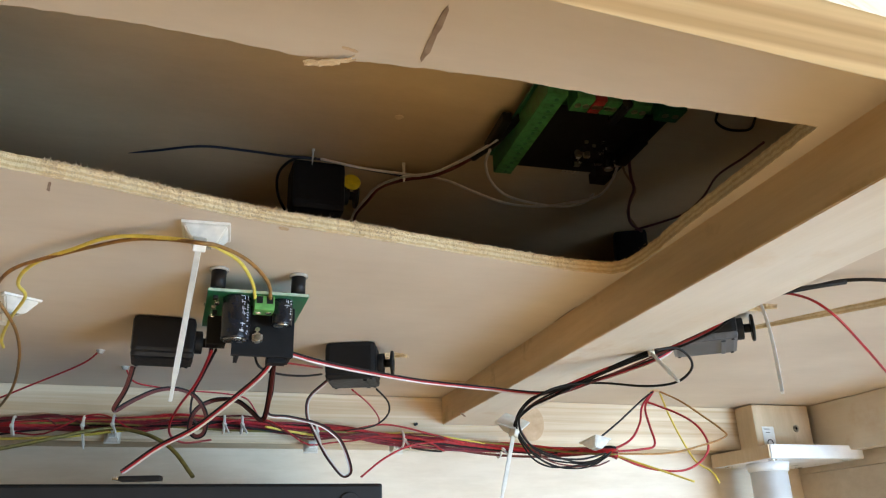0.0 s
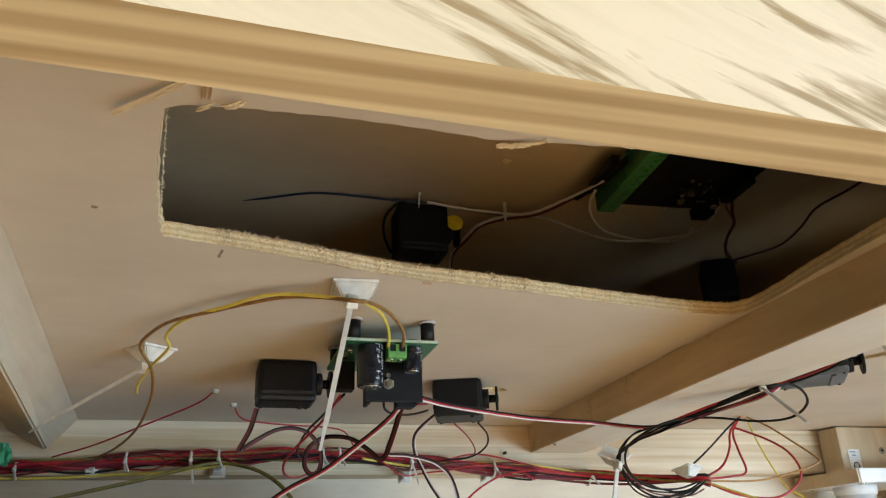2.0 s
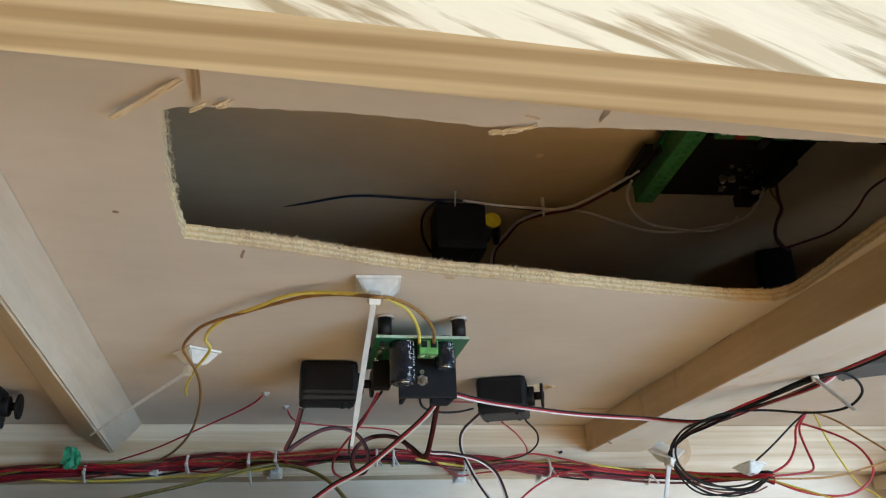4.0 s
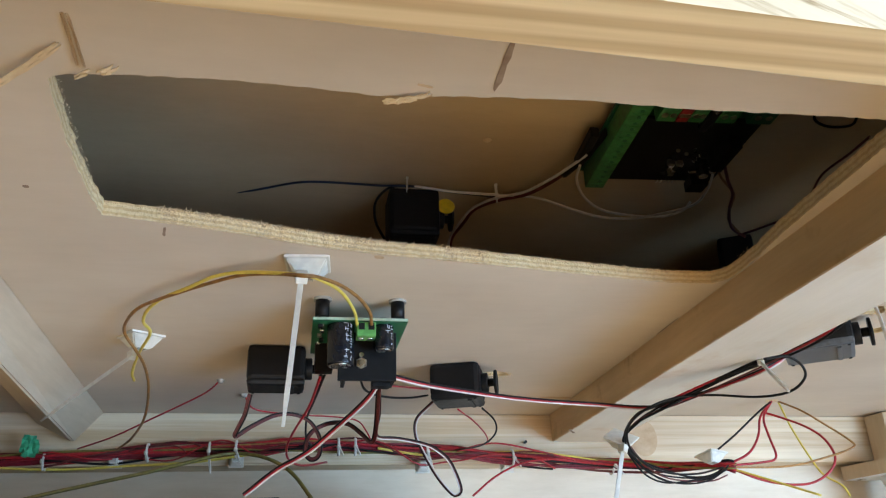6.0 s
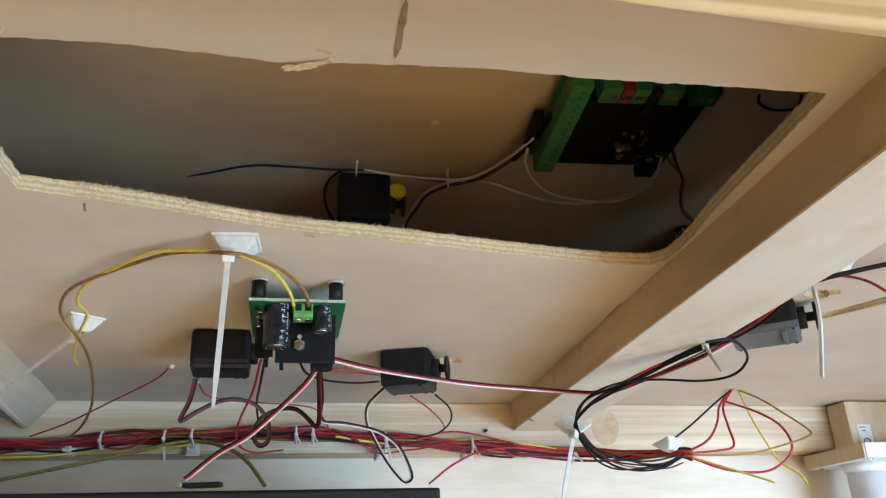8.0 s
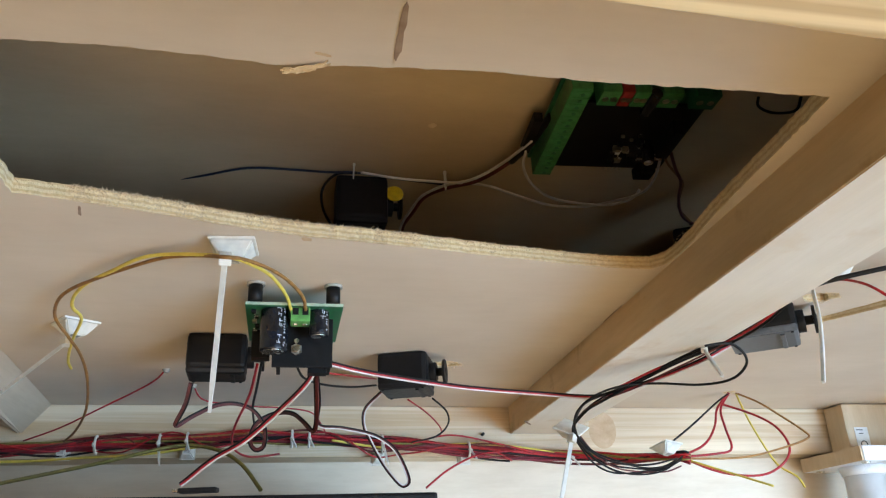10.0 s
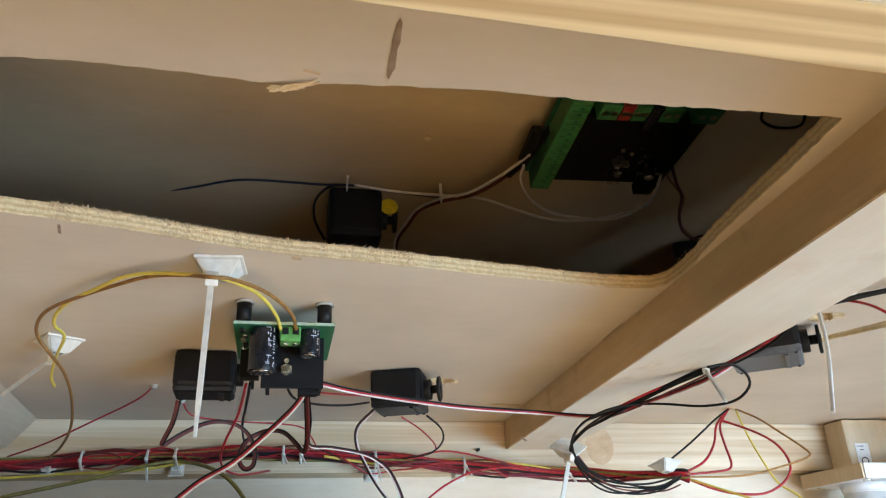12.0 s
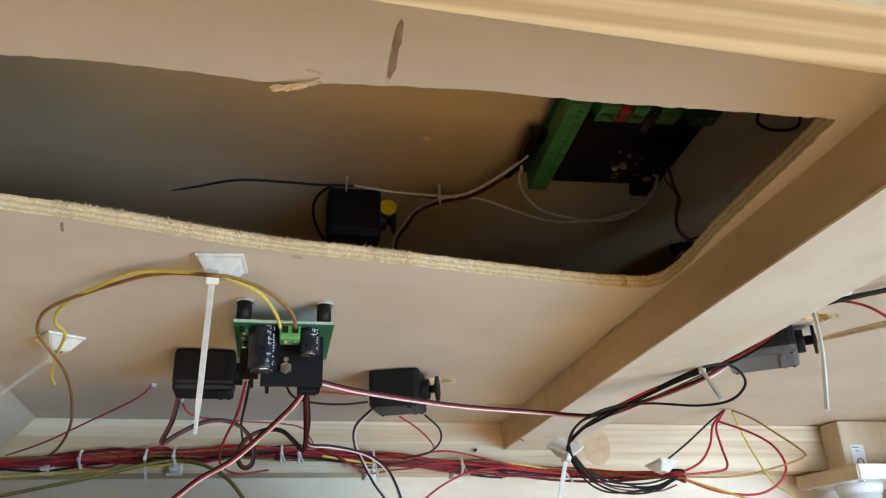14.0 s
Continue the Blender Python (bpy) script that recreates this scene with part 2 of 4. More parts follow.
def shifted(line, amount, twist=0.0, phase=0.0):
    """The line moved sideways, for the cores of a flat cable."""
    out = []
    for i, q in enumerate(line):
        t = (line[min(i + 1, len(line) - 1)] - line[max(i - 1, 0)]).normalized()
        s = t.cross(VIEW).normalized()
        n = t.cross(s)
        a = twist * math.sin(phase + 5.0 * i / len(line))
        out.append(q + (s * math.cos(a) + n * math.sin(a)) * amount)
    return out


def wire(name, points, r, material, label, category="wire", group=""):
    return thing(name, sweep(spline(points), r), material, label, category, group)


def ribbon(points, label, mats=None, r=0.00048, twist=0.5, phase=0.0, group="servo leads"):
    h = holder("servo_cable", points[0], label, "cable", group)
    line = spline(points)
    inv = h.matrix_world.inverted()
    for nm, k, m in zip(("outer_core", "middle_core", "outer_core"), (1, 0, -1), mats or (W_BLACK, W_RED, W_WHITE)):
        c = sweep(shifted(line, k * r * 1.8, twist, phase), r)
        bmesh.ops.transform(c, verts=c.verts, matrix=inv)
        part(nm, c, m, h)
    return h


# ---- structure: the framed board seen from below ----
def wobble(keys, step, amp, seed):
    """A closed outline through the keys, finely cut and a little ragged."""
    rnd = random.Random(seed)
    out = []
    for (a, b) in zip(keys, keys[1:] + keys[:1]):
        a, b = Vector(a), Vector(b)
        n = max(1, int((b - a).length / step))
        side = Vector((-(b - a).y, (b - a).x)).normalized()
        for k in range(n):
            w = 0 if k == 0 else rnd.uniform(-amp, amp)
            out.append(a + (b - a) * (k / n) + side * w)
    return out


def sheet(outline, holes, z0, z1):
    """A board with holes cut through; faces on the cut get the second material."""
    bm = bmesh.new()
    edges = []
    for loop in (outline, *holes):
        vs = [bm.verts.new((p[0], p[1], z0)) for p in loop]
        edges += [bm.edges.new((a, b)) for a, b in zip(vs, vs[1:] + vs[:1])]
    bmesh.ops.triangle_fill(bm, use_beauty=True, edges=edges)
    r = bmesh.ops.extrude_face_region(bm, geom=list(bm.faces))
    bmesh.ops.translate(bm, verts=[v for v in r["geom"] if isinstance(v, bmesh.types.BMVert)], vec=(0, 0, z1 - z0))
    bmesh.ops.recalc_face_normals(bm, faces=bm.faces)
    bm.normal_update()
    for f in bm.faces:
        f.material_index = 1 if abs(f.normal.z) < 0.5 else 0
    return bm


HOLE = [(-0.0934, 0.2022), (-0.0885, 0.1995), (-0.076, 0.1983), (-0.055, 0.197), (-0.040, 0.1972), (-0.027, 0.1979), (-0.012, 0.1992), (-0.004, 0.1980), (0.01, 0.1965), (0.045, 0.194), (0.075, 0.1945),
        (0.110, 0.193), (0.142, 0.192), (0.1445, 0.215), (0.1467, 0.245), (0.1488, 0.27), (0.1526, 0.295), (0.1536, 0.308), (0.1531, 0.3185), (0.1485, 0.3245), (0.130, 0.3250),
        (0.112, 0.323), (0.096, 0.3205), (0.07, 0.3165), (0.044, 0.312), (0.02, 0.3085), (0.0, 0.306), (-0.018, 0.302), (-0.033, 0.298), (-0.05, 0.2925), (-0.064, 0.2885), (-0.08, 0.2845),
        (-0.097, 0.281), (-0.0975, 0.262), (-0.0965, 0.235)]
hole = wobble(HOLE, 0.0022, 0.00035, 3)


def ragged(cx, cy, rx, ry, seed):
    rnd = random.Random(seed)
    return [(cx + rx * rnd.uniform(0.65, 1.15) * math.cos(a * math.tau / 14), cy + ry * rnd.uniform(0.65, 1.15) * math.sin(a * math.tau / 14)) for a in range(14)]


slot = wobble([(0.272, 0.3845), (0.306, 0.3225), (0.36, 0.224), (0.372, 0.236), (0.316, 0.3365), (0.2785, 0.392)], 0.006, 0.0004, 8)
tagged(obj("ceiling", sheet([(-0.62, 0.0602), (0.52, 0.1058), (0.52, 0.634), (-0.62, 0.634)],
                            [hole, ragged(0.0905, 0.490, 0.0115, 0.007, 1), ragged(0.252, 0.352, 0.010, 0.008, 2), ragged(0.321, 0.560, 0.006, 0.005, 4), slot], 1.0, 1.0056), (PLY, PLY_EDGE)),
       "pale plywood deck seen from below with a rough sawn opening", "ceiling", kind="structure")
tagged(obj("ceiling_upper", sheet([(-0.62, 0.0602), (0.52, 0.1058), (0.52, 0.634), (-0.62, 0.634)], [], 1.0955, 1.107), (UPPER, UPPER)), "brown plywood board above the sawn opening", "ceiling", kind="structure")

# fascia boards round the frame
bm = bmesh.new()
for xa, xb in ((-0.64, 0.55),):
    vs = [bm.verts.new(p) for p in ((xa, 0.0762 + 0.040 * xa, 0.928), (xb, 0.0762 + 0.040 * xb, 0.928), (xb, 0.0840 + 0.040 * xb, 0.928), (xa, 0.0840 + 0.040 * xa, 0.928),
                                    (xa, 0.0762 + 0.040 * xa, 1.13), (xb, 0.0762 + 0.040 * xb, 1.13), (xb, 0.0840 + 0.040 * xb, 1.13), (xa, 0.0840 + 0.040 * xa, 1.13))]
    for q in ((0, 1, 2, 3), (7, 6, 5, 4), (0, 4, 5, 1), (1, 5, 6, 2), (2, 6, 7, 3), (3, 7, 4, 0)):
        bm.faces.new([vs[i] for i in q])
bmesh.ops.recalc_face_normals(bm, faces=bm.faces)
bm.normal_update()
for f in bm.faces:
    f.material_index = 1 if f.normal.z < -0.5 else 0
tagged(obj("wall_front", bm, (FASCIA, FASCIA_EDGE)), "pale plywood fascia with layered lower edge", "fascia", kind="structure")
tagged(obj("wall_back", box(-0.64, 0.55, 0.6445, 0.6565, 0.90, 1.13), PANEL), "pale plywood back fascia", "fascia", kind="structure")
tagged(obj("wall_side_right", box(0.5245, 0.5365, 0.106, 0.644, 0.945, 1.13), PANEL), "pale plywood side fascia", "fascia", kind="structure")
tagged(obj("wall_side_corner", box(0.5245, 0.5365, 0.46, 0.644, 0.88, 0.9445), PANEL), "pale plywood corner panel behind the leg", "fascia", kind="structure")
tagged(obj("wall_side_left", box(-0.636, -0.624, 0.0602, 0.644, 0.90, 1.13), PANEL), "pale plywood side fascia", "fascia", kind="structure")


def prism(a, b, w0, w1, z0, z1, bev=0.0012):
    """A batten from a to b (plan points of its left lower edge), w wide to the right."""
    bm = bmesh.new()
    lo, hi = [], []
    for z, row in ((z0, lo), (z1, hi)):
        for x, y in ((a[0], a[1]), (a[0] + w0, a[1]), (b[0] + w1, b[1]), (b[0], b[1])):
            row.append(bm.verts.new((x, y, z)))
    bm.faces.new(lo)
    bm.faces.new(hi[::-1])
    for k in range(4):
        bm.faces.new((lo[k], hi[k], hi[(k + 1) % 4], lo[(k + 1) % 4]))
    bmesh.ops.recalc_face_normals(bm, faces=bm.faces)
    es = [e for e in bm.edges if all(v.co.z < (z0 + z1) / 2 for v in e.verts)]
    bmesh.ops.bevel(bm, geom=es, offset=bev, segments=2, affect="EDGES")
    return bm


bm = prism((0.1475, 0.10), (0.1645, 0.617), 0.0452, 0.0452, 0.979, 1.0012, 0.0004)
bm.normal_update()
# underside kept pale, sides golden: cool window light and warm bounce in the colour
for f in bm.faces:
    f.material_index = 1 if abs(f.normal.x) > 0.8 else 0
tagged(obj("beam_right", bm, (PINE_Y, PINE_SAWN_BOUNCE)), "planed pine batten under the plywood deck", "beam", kind="structure")
bm = bmesh.new()
ends = []
for y, xt, xb, xl in ((0.10, -0.1325, -0.137, -0.150), (0.612, -0.1645, -0.1815, -0.2065)):
    ends.append([bm.verts.new(p) for p in ((xt, y, 0.9996), (xb, y, 0.979), (xl, y, 0.992), (xl + 0.002, y, 0.9996))])
for k in range(4):
    bm.faces.new((ends[0][k], ends[0][(k + 1) % 4], ends[1][(k + 1) % 4], ends[1][k]))
bm.faces.new(ends[0][::-1])
bm.faces.new(ends[1])
bmesh.ops.recalc_face_normals(bm, faces=bm.faces)
bmesh.ops.bevel(bm, geom=[e for e in bm.edges if all(v.co.z < 0.985 for v in e.verts)], offset=0.0012, segments=2, affect="EDGES")
tagged(obj("beam_left", bm, PINE_PALE), "planed pine batten under the plywood deck", "beam", kind="structure")
rail = prism((-0.62, 0.612), (-0.62, 0.644), 1.14, 1.14, 0.963, 0.9995)
for v in rail.verts:
    v.co.y += 0.012 * (v.co.x + 0.1) if v.co.y < 0.63 else 0
tagged(obj("beam_back", rail, PINE), "planed pine rail along the back with straight grain", "beam", kind="structure")
tagged(obj("beam_side", prism((0.503, 0.106), (0.507, 0.616), 0.020, 0.016, 0.957, 0.9995), PINE_Y), "planed pine rail along the side", "beam", kind="structure")

# small block behind the opening
thing("wood_block", box(-0.122, -0.1110, 0.2600, 0.274, 1.0058, 1.0225, 0.001), PINE_V, "small pine block standing on the plywood deck", "wood block")

# unseen room added to close the place; warm floor, dim walls shape the bounce
tagged(obj("floor", box(-2.3, 1.0, -2.5, 1.7, -0.05, 0.0), FLOOR), "warm wooden floor", "floor", kind="structure")
tagged(obj("ceiling_room", box(-2.3, 1.0, -2.5, 1.7, 2.4, 2.45), WALL), "unseen dim brown room ceiling, added to limit bounce light", "ceiling", kind="structure")
tagged(obj("wall_room_left", box(-2.35, -2.3, -2.5, 1.7, 0, 2.4), WALL), "unseen dim brown wall, added to limit bounce light", "wall", kind="structure")
tagged(obj("wall_room_back", box(-2.3, 1.0, 1.7, 1.75, 0, 2.4), WALL), "unseen dim brown wall, added to limit bounce light", "wall", kind="structure")
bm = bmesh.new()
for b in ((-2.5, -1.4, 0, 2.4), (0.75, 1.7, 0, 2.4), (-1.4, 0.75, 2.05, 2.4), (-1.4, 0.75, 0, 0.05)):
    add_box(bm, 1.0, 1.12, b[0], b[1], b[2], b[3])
tagged(obj("wall_room_right", bm, WALL), "unseen dim brown wall, added with an opening that shapes the daylight", "wall", kind="structure")
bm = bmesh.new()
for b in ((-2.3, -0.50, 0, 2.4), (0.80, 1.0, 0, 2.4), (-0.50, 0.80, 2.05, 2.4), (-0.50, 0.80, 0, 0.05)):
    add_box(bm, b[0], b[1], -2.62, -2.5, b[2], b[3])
tagged(obj("wall_room_front", bm, WALL), "unseen dim brown wall, added with an opening that shapes the daylight", "wall", kind="structure")


# ---- marks and splinters on the deck ----
def shard(points, w, h, material, name, label, n=7, torn=0.35):
    """A torn strip of veneer: thin slivers of uneven length side by side along the points."""
    rnd = random.Random(int(abs(points[0][0]) * 1e5))
    bm = bmesh.new()
    line = spline(points, 4)
    for k in range(n):
        a, b = rnd.uniform(0, torn), rnd.uniform(1 - torn, 1.0)
        off, thick = (k / (n - 1) - 0.5) * w, w / n * rnd.uniform(0.8, 1.5)
        seg = line[int(a * (len(line) - 1)):max(int(a * (len(line) - 1)) + 3, int(b * (len(line) - 1)) + 1)]
        rows = []
        for i, p in enumerate(seg):
            t = (seg[min(i + 1, len(seg) - 1)] - seg[max(i - 1, 0)]).normalized()
            s = t.cross(Vector((0, 0, 1))).normalized()
            q = thick * (1.0 if 0 < i < len(seg) - 1 else 0.25)
            c = p + s * off + Vector((0, 0, rnd.uniform(-0.5, 0.3) * h))
            rows.append([bm.verts.new(c + s * q * x + Vector((0, 0, h * z))) for x, z in ((-0.5, -0.3), (0.5, -0.1), (0.4, 0.4), (-0.4, 0.3))])
        for r0, r1 in zip(rows, rows[1:]):
            for e in range(4):
                bm.faces.new((r0[e], r0[(e + 1) % 4], r1[(e + 1) % 4], r1[e]))
        bm.faces.new(rows[0][::-1])
        bm.faces.new(rows[-1])
    bmesh.ops.recalc_face_normals(bm, faces=bm.faces)
    return thing(name, bm, material, label, "splinter", "torn veneer")


shard([(-0.0105, 0.2000, 0.9988), (-0.0070, 0.1986, 0.9984), (-0.0030, 0.1972, 0.9984), (0.0005, 0.1956, 0.9990)], 0.0018, 0.0007, SPLINT, "splinter", "pale torn splinter at the edge of the opening", 9, 0.5)
shard([(-0.0060, 0.1980, 0.9990), (-0.001, 0.1962, 0.9984), (0.0022, 0.1938, 0.9990)], 0.0012, 0.0006, SPLINT, "splinter", "pale torn splinter at the edge of the opening", 6, 0.5)
shard([(-0.1050, 0.2030, 0.9975), (-0.0942, 0.1932, 0.9982), (-0.0842, 0.1838, 0.9992)], 0.0013, 0.0007, SPLINT, "splinter", "long pale splinter hanging from the plywood", 3, 0.03)
shard([(-0.0846, 0.1955, 0.9994), (-0.0838, 0.184, 0.9995), (-0.0836, 0.1730, 0.9997)], 0.0006, 0.0005, KNOT, "splinter", "brown strip of torn veneer on the plywood", 3, 0.08)
shard([(-0.0832, 0.1955, 0.9994), (-0.0826, 0.184, 0.9995), (-0.0824, 0.1730, 0.9997)], 0.0005, 0.0005, KNOT, "splinter", "brown strip of torn veneer on the plywood", 3, 0.08)
shard([(-0.0800, 0.1962, 0.9985), (-0.0770, 0.1940, 0.9982), (-0.0742, 0.1928, 0.9990)], 0.0020, 0.0008, SPLINT, "splinter", "short pale splinter at the corner of the opening", 6, 0.5)
shard([(-0.0862, 0.1985, 0.9980), (-0.0830, 0.1962, 0.9985), (-0.0800, 0.1952, 0.9992)], 0.0013, 0.0007, SPLINT, "splinter", "short pale splinter at the corner of the opening", 5, 0.5)


def blot(name, cx, cy, rx, ry, turn, label, material=STAIN_AND_SHADE, z=1.0, up=-1):
    """A thin raised blemish with a ragged outline."""
    rnd = random.Random(int(cx * 1e4) + 7)
    bm = bmesh.new()
    ring = []
    for k in range(18):
        a = k * math.tau / 18
        q = rnd.uniform(0.8, 1.1) * (0.35 + 0.65 * abs(math.cos(a)) ** 1.4 if rx > 2 * ry else 1)
        x, y = rx * q * math.cos(a), ry * q * math.sin(a)
        ca, sa = math.cos(turn), math.sin(turn)
        ring.append((cx + x * ca - y * sa, cy + x * sa + y * ca))
    lo = [bm.verts.new((x, y, z - 0.0002)) for x, y in ring]
    hi = [bm.verts.new((x, y, z + 0.0002)) for x, y in ring]
    bm.faces.new(lo)
    bm.faces.new(hi[::-1])
    for k in range(18):
        bm.faces.new((lo[k], hi[k], hi[(k + 1) % 18], lo[(k + 1) % 18]))
    bmesh.ops.recalc_face_normals(bm, faces=bm.faces)
    return thing(name, bm, material, label, "blemish", "marks on the wood")


blot("knot_and_shade_mark", 0.0178, 0.182, 0.0105, 0.0019, 1.55, "dark split knot in the plywood face")
blot("knot_and_shade_mark", -0.0785, 0.2925, 0.0042, 0.0010, 1.75, "small dark split in the plywood face")
blot("knot_and_shade_mark", -0.0002, 0.1930, 0.0022, 0.0010, 0.2, "orange bruise beside the torn veneer", KNOT)
blot("knot_and_shade_mark", -0.0005, 0.3085, 0.0022, 0.0016, 0.6, "brown nick at the sawn edge", KNOT)
blot("knot_and_shade_mark", -0.1155, 0.262, 0.0011, 0.0009, 0.2, "tiny dark speck in the plywood face")
blot("knot_and_shade_mark", 0.165, 0.57, 0.008, 0.0018, 1.0, "dark scratch under the batten", STAIN_AND_SHADE, 0.979)
blot("knot_and_shade_mark", 0.150, 0.555, 0.012, 0.005, 0.1, "brown glue stain beside the batten", KNOT)
# dark strip painted along the joint for the shade between deck and batten
blot("knot_and_shade_mark", 0.1562, 0.386, 0.014, 0.0005, 1.53, "dark strip painted as the shade between deck and batten")
blot("pale_speck", 0.063, 0.372, 0.0022, 0.0022, 0.0, "pale fleck of glue on the brown board", SPLINT, 1.0953)

# fibres along the sawn far side of the opening
rnd = random.Random(11)
bm = bmesh.new()


def fibre(bm, base, d, w):
    s = d.cross(Vector((0.3, 0.9, 0.1))).normalized() * w
    q = d.cross(s).normalized() * w
    v = [bm.verts.new(base + s), bm.verts.new(base - s * 0.5 + q), bm.verts.new(base - s * 0.5 - q), bm.verts.new(base + d)]
    for f in ((0, 1, 3), (1, 2, 3), (2, 0, 3)):
        bm.faces.new([v[i] for i in f])


far = [Vector((x, y, 0)) for x, y in HOLE[18:32]]
for a, b in zip(far, far[1:]):
    n = int((b - a).length / 0.000032)
    dense = 1.0 if a.x < 0.06 else 0.45
    for k in range(n):
        if rnd.random() > dense:
            continue
        z = rnd.choice((1.0002, 1.0003, 1.0015, 1.003, 1.0045, 1.0053, 1.0055, 1.0056)) + rnd.uniform(-0.0004, 0.0003)
        p = a + (b - a) * rnd.random() + Vector((0, 0.0002, max(1.0, z)))
        out = Vector((rnd.gauss(0, 0.7), -rnd.uniform(0.4, 1.3), rnd.gauss(0.15, 0.6))) * rnd.uniform(0.0004, 0.0013) * (1.0 if a.x < 0.06 else 0.75)
        if p.z < 1.0008:
            out.z = -abs(out.z) * 0.7
        fibre(bm, p, out, rnd.uniform(0.00012, 0.00026))
for a, b in ((Vector((-0.093, 0.204, 0)), Vector((-0.0975, 0.27, 0))), (Vector((0.142, 0.192, 0)), Vector((0.1515, 0.31, 0)))):
    for k in range(260):
        p = a + (b - a) * rnd.random() + Vector((0, 0, 1.0 + rnd.random() * 0.0056))
        fibre(bm, p, Vector((rnd.gauss(0, 0.5), rnd.gauss(0, 0.5), rnd.gauss(-0.2, 0.5))) * 0.0009, 0.00012)
for cx, cy, r in ((0.0905, 0.490, 0.0095), (0.252, 0.352, 0.009), (0.321, 0.560, 0.005)):
    for k in range(90):
        a = rnd.random() * math.tau
        p = Vector((cx + r * math.cos(a), cy + r * 0.8 * math.sin(a), 1.0005))
        fibre(bm, p, Vector((-math.cos(a) * 0.5 + rnd.gauss(0, 0.4), -math.sin(a) * 0.5, -rnd.uniform(0.2, 1.2))) * 0.0022, 0.0003)
bmesh.ops.recalc_face_normals(bm, faces=bm.faces)
thing("saw_fibres", bm, SPLINT, "furry pale wood fibres along the sawn plywood edges", "wood fibres", kind="stuff")


# ---- servos ----
def servo(place, rz, label, shell=BLACK, lower=DARK_CASE, horn=BLACK, sx=0.030, sy=0.023, sz=0.0215):
    """A small servo glued under a board: long along x, shaft towards +x, hanging down from its place."""
    h = holder("servo", place, label, "servo", "servos", rz)
    bm = bmesh.new()
    add_box(bm, -sx / 2, sx / 2, -sy / 2, sy / 2, -sz + 0.0022, -0.0002, 0.0028)
    part("case", bm, shell, h)
    bm = bmesh.new()
    add_box(bm, -sx / 2 + 0.0002, sx / 2 - 0.0002, -sy / 2 + 0.0002, sy / 2 - 0.0002, -sz, -sz + 0.0046, 0.0022)
    part("end_cover", bm, lower, h)
    bm = bmesh.new()
    add_box(bm, sx * 0.24, sx * 0.24 + 0.0022, -sy / 2 + 0.004, sy / 2 - 0.004, -sz - 0.0009, -sz + 0.003, 0.0004)
    part("mounting_tab", bm, lower, h)
    turn = Matrix.Rotation(radians(90), 4, "Y")
    c = Matrix.Translation((sx / 2 - 0.0005, 0, -sz * 0.48))
    part("gear_boss", cyl(0.0058, 0.0042, c @ turn, 24, None, 0.0005), shell, h)
    part("shaft", cyl(0.0024, 0.0065, Matrix.Translation((sx / 2 + 0.003, 0, -sz * 0.48)) @ turn, 16), shell, h)
    bm = cyl(0.0072, 0.0016, Matrix.Translation((sx / 2 + 0.0075, 0, -sz * 0.48)) @ turn, 28, None, 0.0004)
    part("horn", bm, horn, h)
    for dy in (-1, 1):
        for dx in (-1, 1):
            part("screw", cyl(0.0008, 0.0005, Matrix.Translation((dx * (sx / 2 - 0.003), dy * (sy / 2 - 0.003), -sz - 0.0004)), 12), DARK_CASE, h)
    return h


servo((-0.0415, 0.4435, 1.0), 1, "black plastic servo glued under the plywood deck")
servo((0.0632, 0.4760, 1.0), -20, "black plastic servo with horn beside a ragged hole in the deck", sx=0.0290, sy=0.029)
# the grey cover carries a painted sheen
servo((0.2340, 0.3780, 1.0), -37, "black servo beside the pine batten, its cover greyed for window sheen", BLACK, SHEEN_CASE, sx=0.034, sy=0.036, sz=0.0165)
servo((-0.236, 0.505, 1.0), 4, "black plastic servo beyond the tilted batten")
us = servo((0.0325, 0.441, 1.0955), 0, "black servo with a yellow horn under the upper board", BLACK, BLACK, sz=0.030)
part("yellow_disc", cyl(0.0052, 0.0012, Matrix.Translation((0.0188, -0.009, -0.0105)) @ Matrix.Rotation(radians(80), 4, "X"), 28, None, 0.0003), YELLOW_P, us, "round yellow horn")


# ---- booster board with capacitors ----
def bars(h, cx, y, z0, z1, r, count, seed):
    """Illegible print: groups of fine pale strokes running down the sleeve."""
    rnd = random.Random(seed)
    for deg, size in ((24, 0.0019), (48, 0.0009)):
        z = z1 - 0.001
        while z > z0 + size:
            for k in range(3):
                d = math.radians(deg + rnd.uniform(-5, 5) * size / 0.0013)
                m = Matrix.Translation((cx, y, z - rnd.random() * size * 0.6)) @ Matrix.Rotation(d, 4, "Z")
                a, b = (size * 0.45, 0.00012) if rnd.random() < 0.5 else (0.00012, size * 0.4)
                part("print_bar", box(-a, a, -r - 0.00006, -r + 0.0002, -b, b, 0, m), PRINT, h)
            z -= size * (1.25 if rnd.random() < 0.8 else 2.6)


brd = holder("circuit_board", (0, 0, 0), "green circuit board with black capacitors hung under the deck", "circuit board")
part("board", box(-0.0245, 0.0175, 0.3575, 0.412, 0.9895, 0.9911, 0.0002, pose(0, 0, 0)), PCB, brd)
part("board_edge", box(-0.0243, 0.0173, 0.3570, 0.3574, 0.9897, 0.9909), PCB_EDGE, brd, "pale cut edge of the circuit board")
